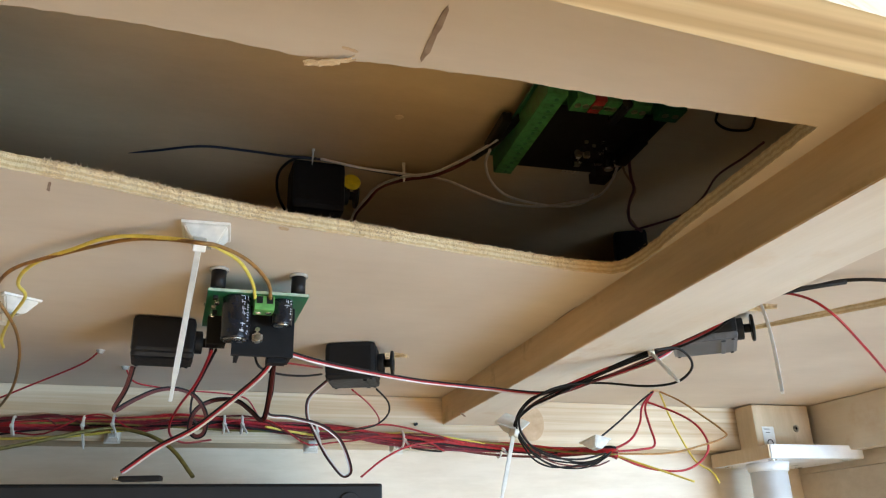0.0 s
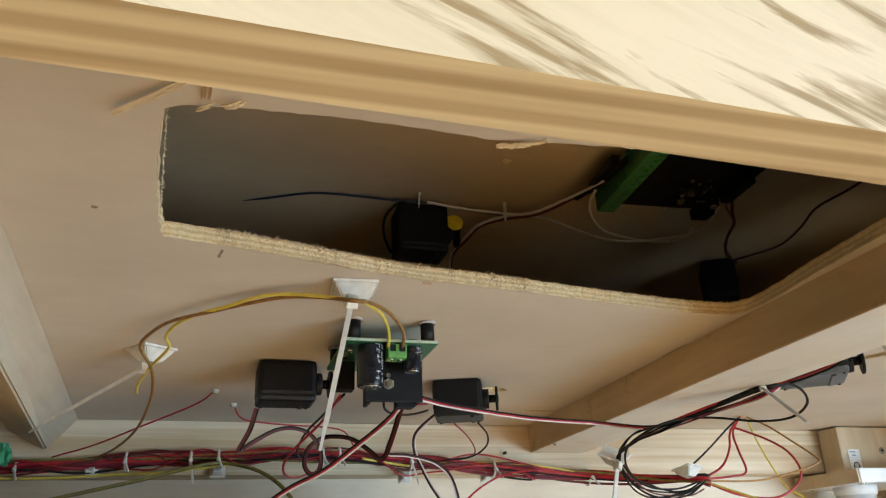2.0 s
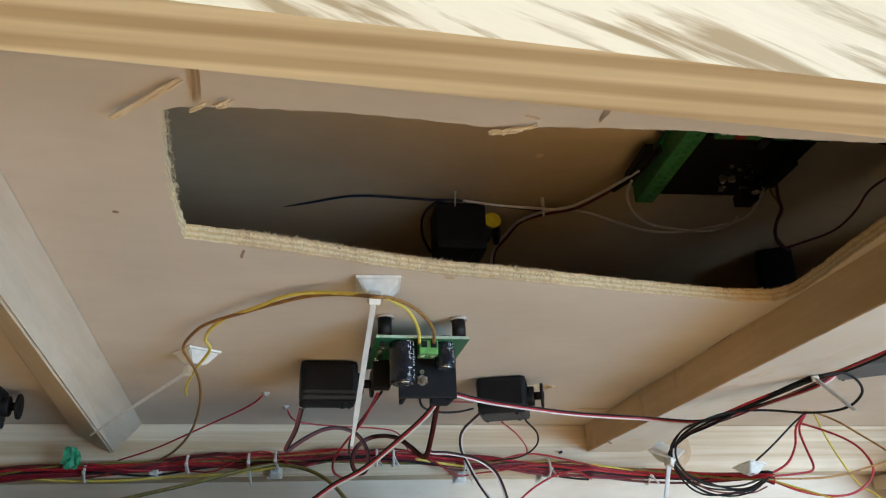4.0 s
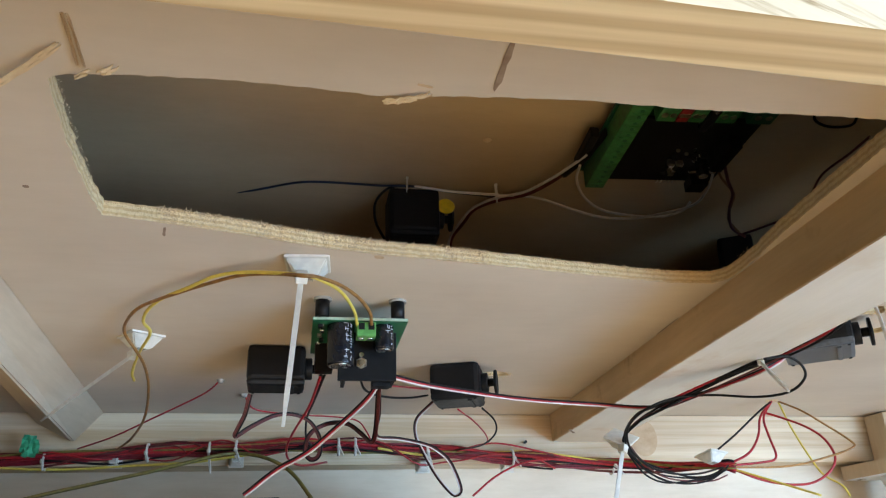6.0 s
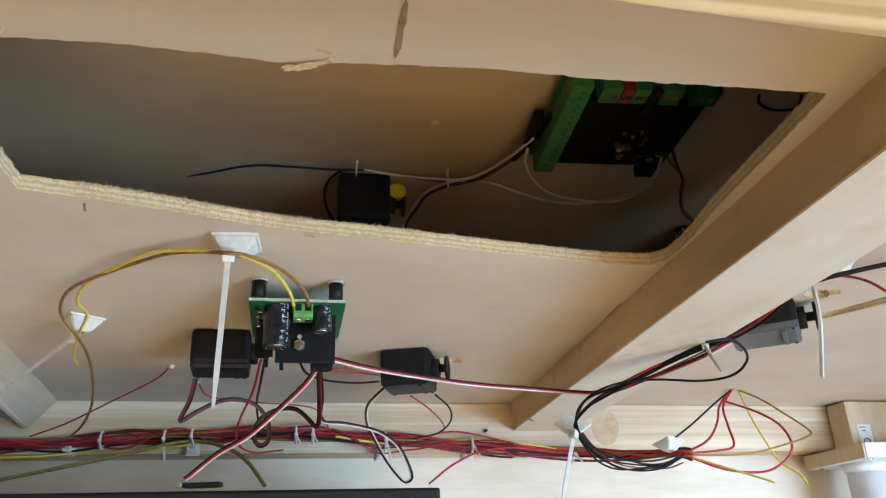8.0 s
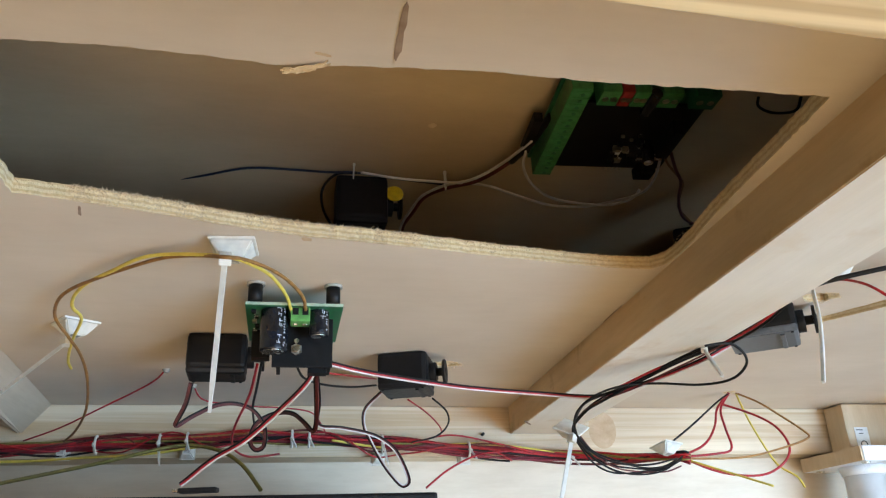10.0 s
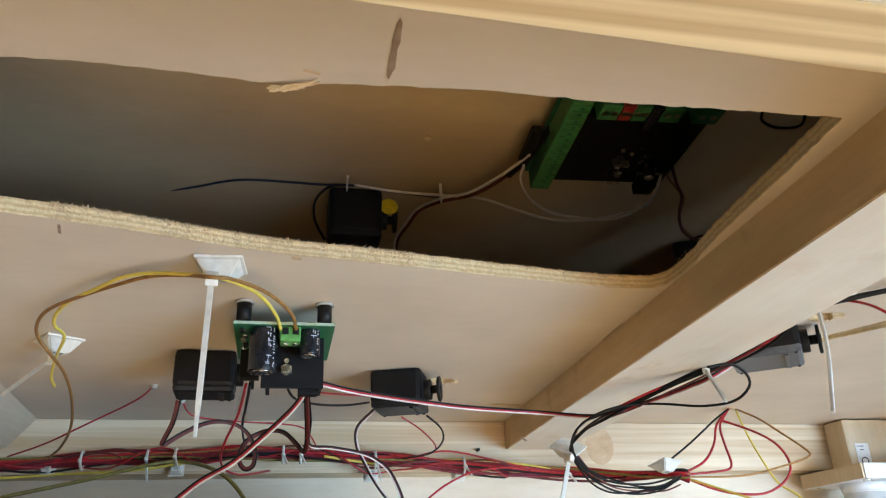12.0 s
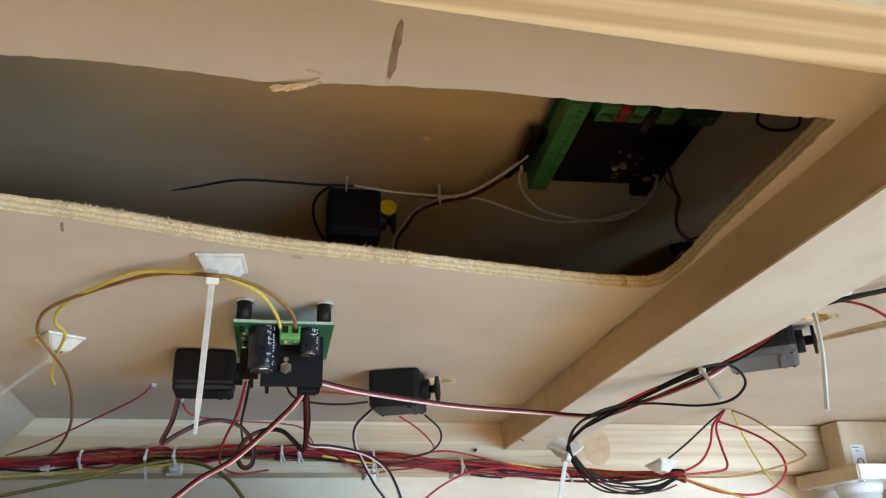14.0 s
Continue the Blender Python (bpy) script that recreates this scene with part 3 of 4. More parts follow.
for x, y in ((-0.0205, 0.3585), (0.0130, 0.3590), (-0.0205, 0.408), (0.0125, 0.408)):
    part("standoff", cyl(0.0031, 0.0075, Matrix.Translation((x, y, 0.9913)), 20), BLACK, brd)
    part("washer", cyl(0.0040, 0.0011, Matrix.Translation((x, y, 0.9988)), 20), HOT_GLUE, brd)
big = part("capacitor", cyl(0.0059, 0.0186, Matrix.Translation((-0.0120, 0.3640, 0.9708)), 32, None, 0.0007), CAP_SLEEVE, brd, "large black electrolytic capacitor")
part("can_end", cyl(0.0048, 0.0004, Matrix.Translation((-0.0120, 0.3640, 0.9705)), 28), METAL, big)
bars(big, -0.0120, 0.3640, 0.972, 0.990, 0.0059, 7, 4)
small = part("capacitor", cyl(0.0045, 0.0140, Matrix.Translation((0.0072, 0.3650, 0.9785)), 28, None, 0.0006), CAP_SLEEVE, brd, "small black electrolytic capacitor")
part("can_end", cyl(0.0032, 0.0004, Matrix.Translation((0.0072, 0.3650, 0.9782)), 24), METAL, small)
bars(small, 0.0072, 0.3650, 0.980, 0.990, 0.0045, 5, 5)
t = part("terminal_block", box(-0.0052, 0.0032, 0.3580, 0.3665, 0.9830, 0.9893, 0.0004), TERMINAL, brd, "two-way light green screw terminal")
for x in (-0.0031, 0.0011):
    part("wire_entry", box(x - 0.0013, x + 0.0013, 0.3576, 0.3581, 0.9858, 0.9888), W_BLACK, t)
    part("clamp_screw", cyl(0.0013, 0.0004, Matrix.Translation((x, 0.3625, 0.9827)), 14), METAL, t)
hs = part("heat_sink", box(-0.0125, 0.0140, 0.3735, 0.3755, 0.9668, 0.9893, 0.0003), BLACK, brd, "black metal heat sink plate")
part("fin", box(-0.0105, -0.0088, 0.3757, 0.3900, 0.9672, 0.9890, 0.0002), BLACK, hs)
part("fin", box(0.0118, 0.0135, 0.3757, 0.3900, 0.9672, 0.9890, 0.0002), BLACK, hs)
m = Matrix.Translation((-0.002, 0.3733, 0.9745)) @ Matrix.Rotation(radians(90), 4, "X")
part("hex_nut", cyl(0.0026, 0.0016, m, 6), METAL, hs)
part("bolt_end", cyl(0.0013, 0.0026, m, 14), BRASS, hs)
part("rivet", cyl(0.0011, 0.0006, Matrix.Translation((-0.002, 0.3733, 0.9785)) @ Matrix.Rotation(radians(90), 4, "X"), 12), METAL, hs)
part("pin_header", box(0.0035, 0.0120, 0.381, 0.3875, 0.966, 0.975, 0.0003), BLACK, brd)
part("pin_header", box(-0.0225, -0.0140, 0.392, 0.400, 0.976, 0.9893, 0.0003), BLACK, brd)
for k in range(6):
    part("resistor", box(-0.022 + 0.001 * (k % 2), -0.020 + 0.001 * (k % 2), 0.362 + 0.007 * k, 0.3655 + 0.007 * k, 0.9880, 0.9894, 0.0003), (BLACK, METAL, BRASS)[k % 3], brd)


# ---- controller above the opening ----
ctl = holder("controller_board", (0.152, 0.342, 1.0955), "green controller board with terminal strips under the upper board", "circuit board", rz=-4)
part("board", box(-0.037, 0.037, -0.046, 0.041, -0.0075, -0.0058, 0.0002), PCB_DARK, ctl)
for x, y in ((-0.033, -0.042), (0.033, -0.042), (-0.033, 0.037), (0.033, 0.037)):
    part("standoff", cyl(0.0028, 0.0057, Matrix.Translation((x, y, -0.0057)), 16), BRASS, ctl)
strip = part("terminal_strip", box(-0.0355, -0.0255, -0.040, 0.040, -0.0185, -0.0077, 0.0005), TERMINAL_DIM, ctl, "long green screw terminal strip")
for k in range(15):
    part("ridge", box(-0.0335, -0.0260, -0.0386 + 0.0052 * k, -0.0376 + 0.0052 * k, -0.0189, -0.0186), TERMINAL_DIM, strip)
    part("wire_entry", cyl(0.0011, 0.0003, Matrix.Translation((-0.0295, -0.0355 + 0.0052 * k, -0.0188)), 10), PCB_DARK, strip)
for x0, x1, mm, lab in ((-0.0220, -0.0130, TERMINAL_DIM, "green plug-in terminal"), (-0.0125, -0.0070, RED_BLOCK, "red terminal block"), (-0.0065, 0.0005, TERMINAL_DIM, "green plug-in terminal"), (0.0065, 0.0160, TERMINAL_DIM, "green plug-in terminal"), (0.022, 0.034, PCB_DARK, "dark green plug-in terminal")):
    b = part("terminal_block", box(x0, x1, -0.042, -0.0305, -0.0205, -0.0077, 0.0005), mm, ctl, lab)
    for k in range(2):
        xc = x0 + (x1 - x0) * (0.28 + 0.44 * k)
        part("wire_entry", box(xc - 0.0014, xc + 0.0014, -0.0304, -0.0300, -0.0175, -0.0125), W_BLACK, b)
        part("clamp_screw", cyl(0.0016, 0.0004, Matrix.Translation((xc, -0.036, -0.0209)), 12), BRASS, b)
sh = part("shield", box(-0.0255, 0.034, -0.026, 0.034, -0.0160, -0.0143, 0.0002), BLACK, ctl, "black expansion board")
part("header", box(-0.0245, -0.022, -0.022, 0.030, -0.0143, -0.0076), BLACK, ctl)
part("header", box(0.0305, 0.033, -0.022, 0.030, -0.0143, -0.0076), BLACK, ctl)
part("label_sticker", box(0.0025, 0.0065, 0.0135, 0.0200, -0.0164, -0.0161), PAPER, sh)
rnd = random.Random(5)
for k in range(26):
    x, y, s = rnd.uniform(0.002, 0.018), rnd.uniform(0.000, 0.026), rnd.uniform(0.0007, 0.0019)
    part("component", box(x - s, x + s, y - s * 0.7, y + s * 0.7, -0.0160 - s * 1.6, -0.0160, 0.0002), (BLACK, METAL, BRASS, DARK_CASE)[k % 4], sh)
part("electrolytic_can", cyl(0.0030, 0.0100, Matrix.Translation((0.0175, 0.0100, -0.0262)), 22, None, 0.0005), CAP_SLEEVE, sh, "black capacitor with a bright end")
part("can_end", cyl(0.0024, 0.0003, Matrix.Translation((0.0175, 0.0100, -0.0266)), 20), METAL, sh)
part("lying_capacitor", cyl(0.0028, 0.0160, Matrix.Translation((0.0035, -0.0250, -0.0195)) @ Matrix.Rotation(radians(90), 4, "X"), 20, None, 0.0005), CAP_SLEEVE, sh)
part("crystal_can", cyl(0.0018, 0.0065, Matrix.Translation((0.0215, 0.0165, -0.0190)) @ Matrix.Rotation(radians(90), 4, "Y"), 18, None, 0.0004), METAL, sh)
part("regulator", box(0.0215, 0.0275, -0.015, 0.010, -0.0240, -0.0161, 0.0008), BLACK, sh)
part("plug_housing", box(0.019, 0.0285, 0.0265, 0.0365, -0.0220, -0.0161, 0.0006), BLACK, ctl)
for k in range(5):
    part("pin", box(0.0035 + 0.0022 * k, 0.0041 + 0.0022 * k, 0.0342, 0.0375, -0.0158, -0.0152), METAL, sh)
part("plug_housing", box(-0.0435, -0.0388, -0.002, 0.030, -0.0115, -0.0062, 0.0008), BLACK, ctl)


servo((0.268, 0.487, 1.0955), 60, "black servo in the dark corner above the opening", BLACK, BLACK, sz=0.030)


# ---- cable mounts and ties ----
def mount(m, label, size=0.0175):
    h = new("cable_mount")
    h.empty_display_size = 0.01
    h.matrix_world = m
    tagged(h, label, "cable mount", "cable mounts")
    s = size / 2
    part("base", box(-s, s, -s, s, -0.0014, -0.0002, 0.0005), NYLON, h)
    bm = bmesh.new()
    lo = [bm.verts.new((x * s * 0.92, y * s * 0.92, -0.0014)) for x, y in ((-1, -1), (1, -1), (1, 1), (-1, 1))]
    hi = [bm.verts.new((x * s * a, y * s * b, -0.0068)) for x, y, a, b in ((-1, -1, 0.5, 0.34), (1, -1, 0.5, 0.34), (1, 1, 0.5, 0.34), (-1, 1, 0.5, 0.34))]
    bm.faces.new(lo)
    bm.faces.new(hi[::-1])
    for k in range(4):
        bm.faces.new((lo[k], hi[k], hi[(k + 1) % 4], lo[(k + 1) % 4]))
    bmesh.ops.recalc_face_normals(bm, faces=bm.faces)
    bmesh.ops.bevel(bm, geom=list(bm.edges), offset=0.0006, segments=2, affect="EDGES")
    part("saddle", bm, NYLON, h)
    part("slot", box(-0.0021, 0.0021, -s * 0.31, s * 0.31, -0.0071, -0.0069), HOT_GLUE, h)
    return h


def tie(points, label, w=0.0024, loop=None, r=0.004, k0=1.0):
    """A cable tie: head, tapering tail, and a loop where one shows."""
    h = holder("cable_tie", points[0], label, "cable tie", "cable ties")
    inv = h.matrix_world.inverted()
    line = [inv @ q for q in (spline(points) if len(points) > 2 else [Vector(points[0]).lerp(Vector(points[1]), k / 10) for k in range(11)])]
    bm = bmesh.new()
    rows = []
    for i, q in enumerate(line):
        t = (line[min(i + 1, len(line) - 1)] - line[max(i - 1, 0)]).normalized()
        s = t.cross(VIEW).normalized()
        n = t.cross(s)
        k = w / 2 * (1 if i < len(line) * 0.8 else 0.62)
        rows.append([bm.verts.new(q + s * a * k + n * b * 0.00055) for a, b in ((-1, -1), (1, -1), (1, 1), (-1, 1))])
    for a, b in zip(rows, rows[1:]):
        for k in range(4):
            bm.faces.new((a[k], a[(k + 1) % 4], b[(k + 1) % 4], b[k]))
    bm.faces.new(rows[0][::-1])
    bm.faces.new(rows[-1])
    bmesh.ops.recalc_face_normals(bm, faces=bm.faces)
    part("tail", bm, TIE, h)
    d = (Vector(points[1]) - Vector(points[0])).normalized()
    q = d.to_track_quat("Z", "Y").to_matrix().to_4x4()
    part("head", box(-0.0023, 0.0023, -0.0019, 0.0019, -0.0022, 0.0024, 0.0005, q @ Matrix.Scale(k0, 4)), NYLON, h)
    if loop:
        c = Vector(loop) - Vector(points[0])
        u, v = Vector((0, 1, 0)), Vector((0, 0, 1))
        ring = [c + (u * math.cos(k * math.tau / 20) + v * math.sin(k * math.tau / 20)) * r for k in range(21)]
        part("loop", sweep(ring, 0.0009, 6), NYLON, h)
    return h


mount(pose(-0.0278, 0.3165, 1.0, 0, 0, -4), "white nylon cable mount stuck under the plywood")
mount(pose(-0.1075, 0.4215, 1.0, 0, 0, 35), "white nylon cable mount stuck under the plywood")
mount(pose(0.2300, 0.3100, 1.0, 0, 0, 15), "small white cable mount stuck under the plywood", 0.012)
mount(pose(0.1605, 0.4725, 0.9585, 38, 0, 0) @ pose(0, 0, 0, 0, 0, 45), "loose white cable mount hanging in the black wires", 0.0165)
mount(pose(0.254, 0.541, 0.9585, -12, 6, 20), "loose white cable mount hanging on the wire bundle", 0.0165)
for x in (-0.071, -0.152, 0.062, 0.126, 0.205):
    mount(pose(x, 0.6100 + 0.012 * (x + 0.1), 0.9612 if x > 0 else 0.966, -90, 0, 0), "white nylon cable mount stuck to the back rail", 0.0105)
tie([(-0.0300, 0.3080, 0.9905), (-0.035, 0.35, 0.942)], "long white nylon tie tail hanging from a mount", 0.0020)
tie([(-0.1105, 0.4230, 0.9905), (-0.1446, 0.4651, 0.9801), (-0.170, 0.497, 0.9720)], "white nylon tie tail hanging beside the batten", 0.0017)
tie([(0.1955, 0.3715, 0.9775), (0.1651, 0.3099, 0.9487)], "white nylon tie round the servo leads", 0.0014, k0=0.7)
tie([(0.2203, 0.3164, 0.9919), (0.1985, 0.2890, 0.9650), (0.1686, 0.2561, 0.9335)], "translucent white tie tail under the batten", 0.0015, k0=0.7)
tie([(0.1570, 0.4640, 0.9500), (0.1435, 0.4560, 0.9120)], "white nylon tie tail hanging from black wires", 0.0022)
for x, z in ((-0.089, 0.9715), (-0.071, 0.9725), (-0.195, 0.9655), (-0.130, 0.9705), (0.0, 0.974), (0.012, 0.974), (0.064, 0.9705), (0.128, 0.9655), (0.205, 0.959)):
    y = 0.5955 + (0.0 if x < 0.2 else -0.002)
    tie([(x, y, z - 0.001), (x + 0.003, y - 0.006, z - 0.017 if x in (-0.089, 0.064) else z - 0.008)], "small white nylon tie round the wire bundle", 0.0013, (x, 0.603, z), 0.0058, 0.5)
tie([(0.0265, 0.4165, 1.0945), (0.0262, 0.4175, 1.086)], "white nylon staple holding a wire", 0.0008, k0=0.3)
tie([(0.079, 0.4195, 1.0945), (0.0795, 0.421, 1.084)], "white nylon staple holding a wire", 0.0016, k0=0.4)


# ---- wires ----
wire("wire", [(-0.0049, 0.36, 0.9879), (-0.0073, 0.3472, 0.9905), (-0.0134, 0.3307, 0.9927), (-0.0206, 0.3182, 0.9923), (-0.0291, 0.3051, 0.99), (-0.0494, 0.3178, 0.9955), (-0.0627, 0.3254, 0.9965), (-0.0744, 0.3367, 0.9955), (-0.0877, 0.3542, 0.9963), (-0.0958, 0.3675, 0.995), (-0.0991, 0.3798, 0.9936), (-0.0981, 0.3935, 0.993), (-0.1069, 0.4176, 0.99), (-0.1139, 0.4419, 0.9866), (-0.1148, 0.4536, 0.985)], 0.00075, W_YELLOW, "yellow wire looped from the terminal to a mount", "wire", "loose wires")
wire("wire", [(0.0014, 0.36, 0.9875), (-0.0003, 0.3488, 0.9904), (-0.0059, 0.3365, 0.9925), (-0.014, 0.3233, 0.993), (-0.0236, 0.31, 0.9913), (-0.0291, 0.3031, 0.989), (-0.0407, 0.3123, 0.993), (-0.0538, 0.3219, 0.9955), (-0.0676, 0.3336, 0.9958), (-0.0796, 0.344, 0.9955), (-0.0957, 0.3627, 0.9965), (-0.104, 0.3746, 0.995), (-0.111, 0.3992, 0.995), (-0.1068, 0.4088, 0.989), (-0.1062, 0.433, 0.9869), (-0.1091, 0.4654, 0.9826), (-0.1184, 0.5122, 0.9762), (-0.1334, 0.5579, 0.9723), (-0.1486, 0.595, 0.9717)], 0.00078, W_BROWN, "brown wire looped from the terminal to a mount", "wire", "loose wires")
wire("wire", [(-0.0765, 0.5116, 1), (-0.087, 0.5237, 0.994), (-0.1184, 0.5518, 0.9854), (-0.1479, 0.5778, 0.9775), (-0.175, 0.6, 0.973)], 0.00055, W_RED, "thin red wire from the deck to the bundle", "wire", "loose wires")
wire("wire", [(-0.0647, 0.5507, 1), (-0.0591, 0.5576, 0.9921), (-0.0444, 0.5653, 0.9907), (-0.0254, 0.5741, 0.9909), (-0.0016, 0.5839, 0.9916), (0.0128, 0.5899, 0.99), (0.0193, 0.5949, 0.9837), (0.0239, 0.6, 0.9765)], 0.00055, W_RED, "thin red wire from the deck to the bundle", "wire", "loose wires")
ribbon([(0.0142, 0.385, 0.9715), (0.0297, 0.3944, 0.9704), (0.0551, 0.4082, 0.97), (0.0897, 0.4254, 0.9701), (0.1356, 0.4458, 0.972), (0.1597, 0.428, 0.9665), (0.1735, 0.415, 0.968), (0.1843, 0.4023, 0.9705), (0.193, 0.3874, 0.9728), (0.1985, 0.374, 0.9745), (0.2075, 0.374, 0.979), (0.2192, 0.3861, 0.9845)], "black red and white servo lead crossing under the batten", twist=0.15, phase=0.0)
ribbon([(0.0073, 0.385, 0.9694), (0.0023, 0.3925, 0.9624), (-0.0109, 0.406, 0.9517), (-0.0244, 0.4185, 0.9419), (-0.0386, 0.4292, 0.9355), (-0.0515, 0.44, 0.9269), (-0.0542, 0.44, 0.9249)], "black red and white servo lead hanging to a plug", (W_WHITE, W_RED, W_BLACK), twist=0.15, phase=0.0)
ribbon([(0.0532, 0.48, 0.9839), (0.0482, 0.488, 0.9801), (0.0406, 0.4922, 0.9724), (0.0403, 0.495, 0.9633), (0.0446, 0.4969, 0.9543), (0.0526, 0.4992, 0.9409), (0.061, 0.5002, 0.9309), (0.065, 0.5, 0.9293), (0.0663, 0.4939, 0.9328), (0.0574, 0.4776, 0.9451), (0.0477, 0.4677, 0.9509), (0.0383, 0.4602, 0.9531), (0.0234, 0.4491, 0.9539), (0.0114, 0.44, 0.9538), (0.0105, 0.4176, 0.9613), (0.0078, 0.39, 0.9706)], "black red and white servo lead hanging in a loop", (W_WHITE, W_MAROON, W_BLACK), 0.0004, twist=0.35, phase=0.0)
ribbon([(-0.055, 0.455, 0.9785), (-0.0576, 0.461, 0.9682), (-0.0626, 0.4668, 0.9581), (-0.0547, 0.4697, 0.9637), (-0.0429, 0.4736, 0.9706), (-0.032, 0.4772, 0.9722), (-0.0224, 0.4813, 0.9688), (-0.0165, 0.4865, 0.9602), (-0.0167, 0.4913, 0.9514), (-0.0214, 0.4936, 0.9496), (-0.0247, 0.4952, 0.9552), (-0.0217, 0.4973, 0.9652), (-0.0118, 0.5, 0.9713), (-0.002, 0.4751, 0.9667), (0.0043, 0.4564, 0.9582), (0.0088, 0.4414, 0.9507), (0.0098, 0.4273, 0.9546), (0.0072, 0.385, 0.968)], "dark red and brown servo lead in a curl", (W_BLACK, W_MAROON, W_MAROON), twist=0.35, phase=0.0)
wire("wire", [(-0.0195, 0.4, 0.9746), (-0.0239, 0.4362, 0.9678), (-0.0309, 0.4719, 0.9625), (-0.0351, 0.5001, 0.9576), (-0.0337, 0.5207, 0.9534), (-0.025, 0.5461, 0.9533), (-0.0086, 0.59, 0.9616)], 0.00068, W_RED, "red wire from the circuit board to the bundle", "wire", "loose wires")
wire("wire", [(-0.0176, 0.4, 0.9754), (-0.0208, 0.4461, 0.9743), (-0.0242, 0.4961, 0.9732), (-0.0232, 0.5517, 0.9708), (-0.0166, 0.59, 0.9712)], 0.00068, W_BLACK, "black wire from the circuit board to the bundle", "wire", "loose wires")
wire("wire", [(-0.0017, 0.385, 0.9706), (0.0026, 0.4014, 0.9685), (0.0143, 0.4247, 0.9708), (0.0309, 0.4556, 0.9772), (0.0462, 0.484, 0.985)], 0.0006, W_BLACK, "thin black wire between board and servo", "wire", "loose wires")
wire("wire", [(0.0073, 0.39, 0.9692), (0.0187, 0.4175, 0.9747), (0.0463, 0.484, 0.9887)], 0.0005, W_RED, "thin red wire between board and servo", "wire", "loose wires")
wire("wire", [(0.0676, 0.5, 0.9801), (0.0843, 0.5267, 0.9771), (0.0978, 0.5524, 0.9723), (0.0989, 0.5658, 0.9695), (0.0941, 0.598, 0.9718)], 0.0005, W_RED, "thin red wire looping from a servo", "wire", "loose wires")
wire("wire", [(0.083, 0.5, 0.9809), (0.0952, 0.5178, 0.9765), (0.0989, 0.5338, 0.971), (0.0952, 0.559, 0.9677), (0.0856, 0.598, 0.9706)], 0.0006, W_BLACK, "thin dark wire looping from a servo", "wire", "loose wires")
wire("wire", [(0.165, 0.412, 0.9675), (0.178, 0.392, 0.9725), (0.1945, 0.3745, 0.9775), (0.2022, 0.3600, 0.9788), (0.2030, 0.3324, 0.9795), (0.2058, 0.3165, 0.9840), (0.2108, 0.3088, 0.9878), (0.2205, 0.3068, 0.9905)], 0.0006, W_RED, "red wire along the batten edge", "wire", "loose wires")
wire("wire", [(0.165, 0.414, 0.9662), (0.178, 0.394, 0.9713), (0.1945, 0.3760, 0.9765), (0.2033, 0.3610, 0.9778), (0.2043, 0.3330, 0.9786), (0.2068, 0.3175, 0.9830), (0.2118, 0.3100, 0.9870), (0.2205, 0.3075, 0.9898)], 0.0006, W_BLACK, "black wire along the batten edge", "wire", "loose wires")
wire("wire", [(0.2638, 0.54, 0.9496), (0.2897, 0.5371, 0.9392), (0.3155, 0.5319, 0.936), (0.3313, 0.5275, 0.9424), (0.339, 0.5263, 0.9536), (0.3374, 0.533, 0.9682), (0.3303, 0.5448, 0.9794), (0.3196, 0.5602, 0.9893), (0.3169, 0.5639, 0.9922), (0.3225, 0.5627, 1)], 0.00085, W_RED, "red wire looping up to a hole in the deck", "wire", "loose wires")
wire("wire", [(0.2639, 0.54, 0.9504), (0.2858, 0.545, 0.9594), (0.2994, 0.5509, 0.9733), (0.3073, 0.5577, 0.9868), (0.3216, 0.5627, 1)], 0.00085, W_RED, "red wire looping up to a hole in the deck", "wire", "loose wires")
wire("wire", [(0.2639, 0.54, 0.95), (0.2914, 0.5422, 0.9523), (0.3048, 0.543, 0.9558), (0.3081, 0.5519, 0.9714), (0.3117, 0.5602, 0.9872), (0.3225, 0.5627, 1)], 0.00085, W_RED, "red wire looping up to a hole in the deck", "wire", "loose wires")
wire("wire", [(0.2679, 0.54, 0.9488), (0.3061, 0.5328, 0.9483), (0.3332, 0.5261, 0.9536), (0.3507, 0.5211, 0.9592), (0.3507, 0.5233, 0.9646), (0.3434, 0.5377, 0.9789), (0.3364, 0.5499, 0.9907), (0.3281, 0.5626, 1)], 0.00075, W_ORANGE, "tan wire looping up to a hole in the deck", "wire", "loose wires")
wire("wire", [(0.3294, 0.5646, 1), (0.3334, 0.5616, 0.9812), (0.3386, 0.5568, 0.9619), (0.3441, 0.551, 0.9452), (0.3518, 0.543, 0.9364), (0.3541, 0.54, 0.9284)], 0.00075, W_YELLOW, "yellow wire hanging from a hole in the deck", "wire", "loose wires")
wire("wire", [(0.2677, 0.54, 0.9481), (0.2868, 0.52, 0.9366), (0.3035, 0.5, 0.9257)], 0.00075, W_YELLOW, "yellow wire leaving the bundle", "wire", "loose wires")
wire("wire", [(0.2572, 0.54, 0.9596), (0.2793, 0.5478, 0.9728), (0.3068, 0.5576, 0.9909), (0.3225, 0.5627, 1)], 0.0007, W_BLACK, "black wire up to a hole in the deck", "wire", "loose wires")
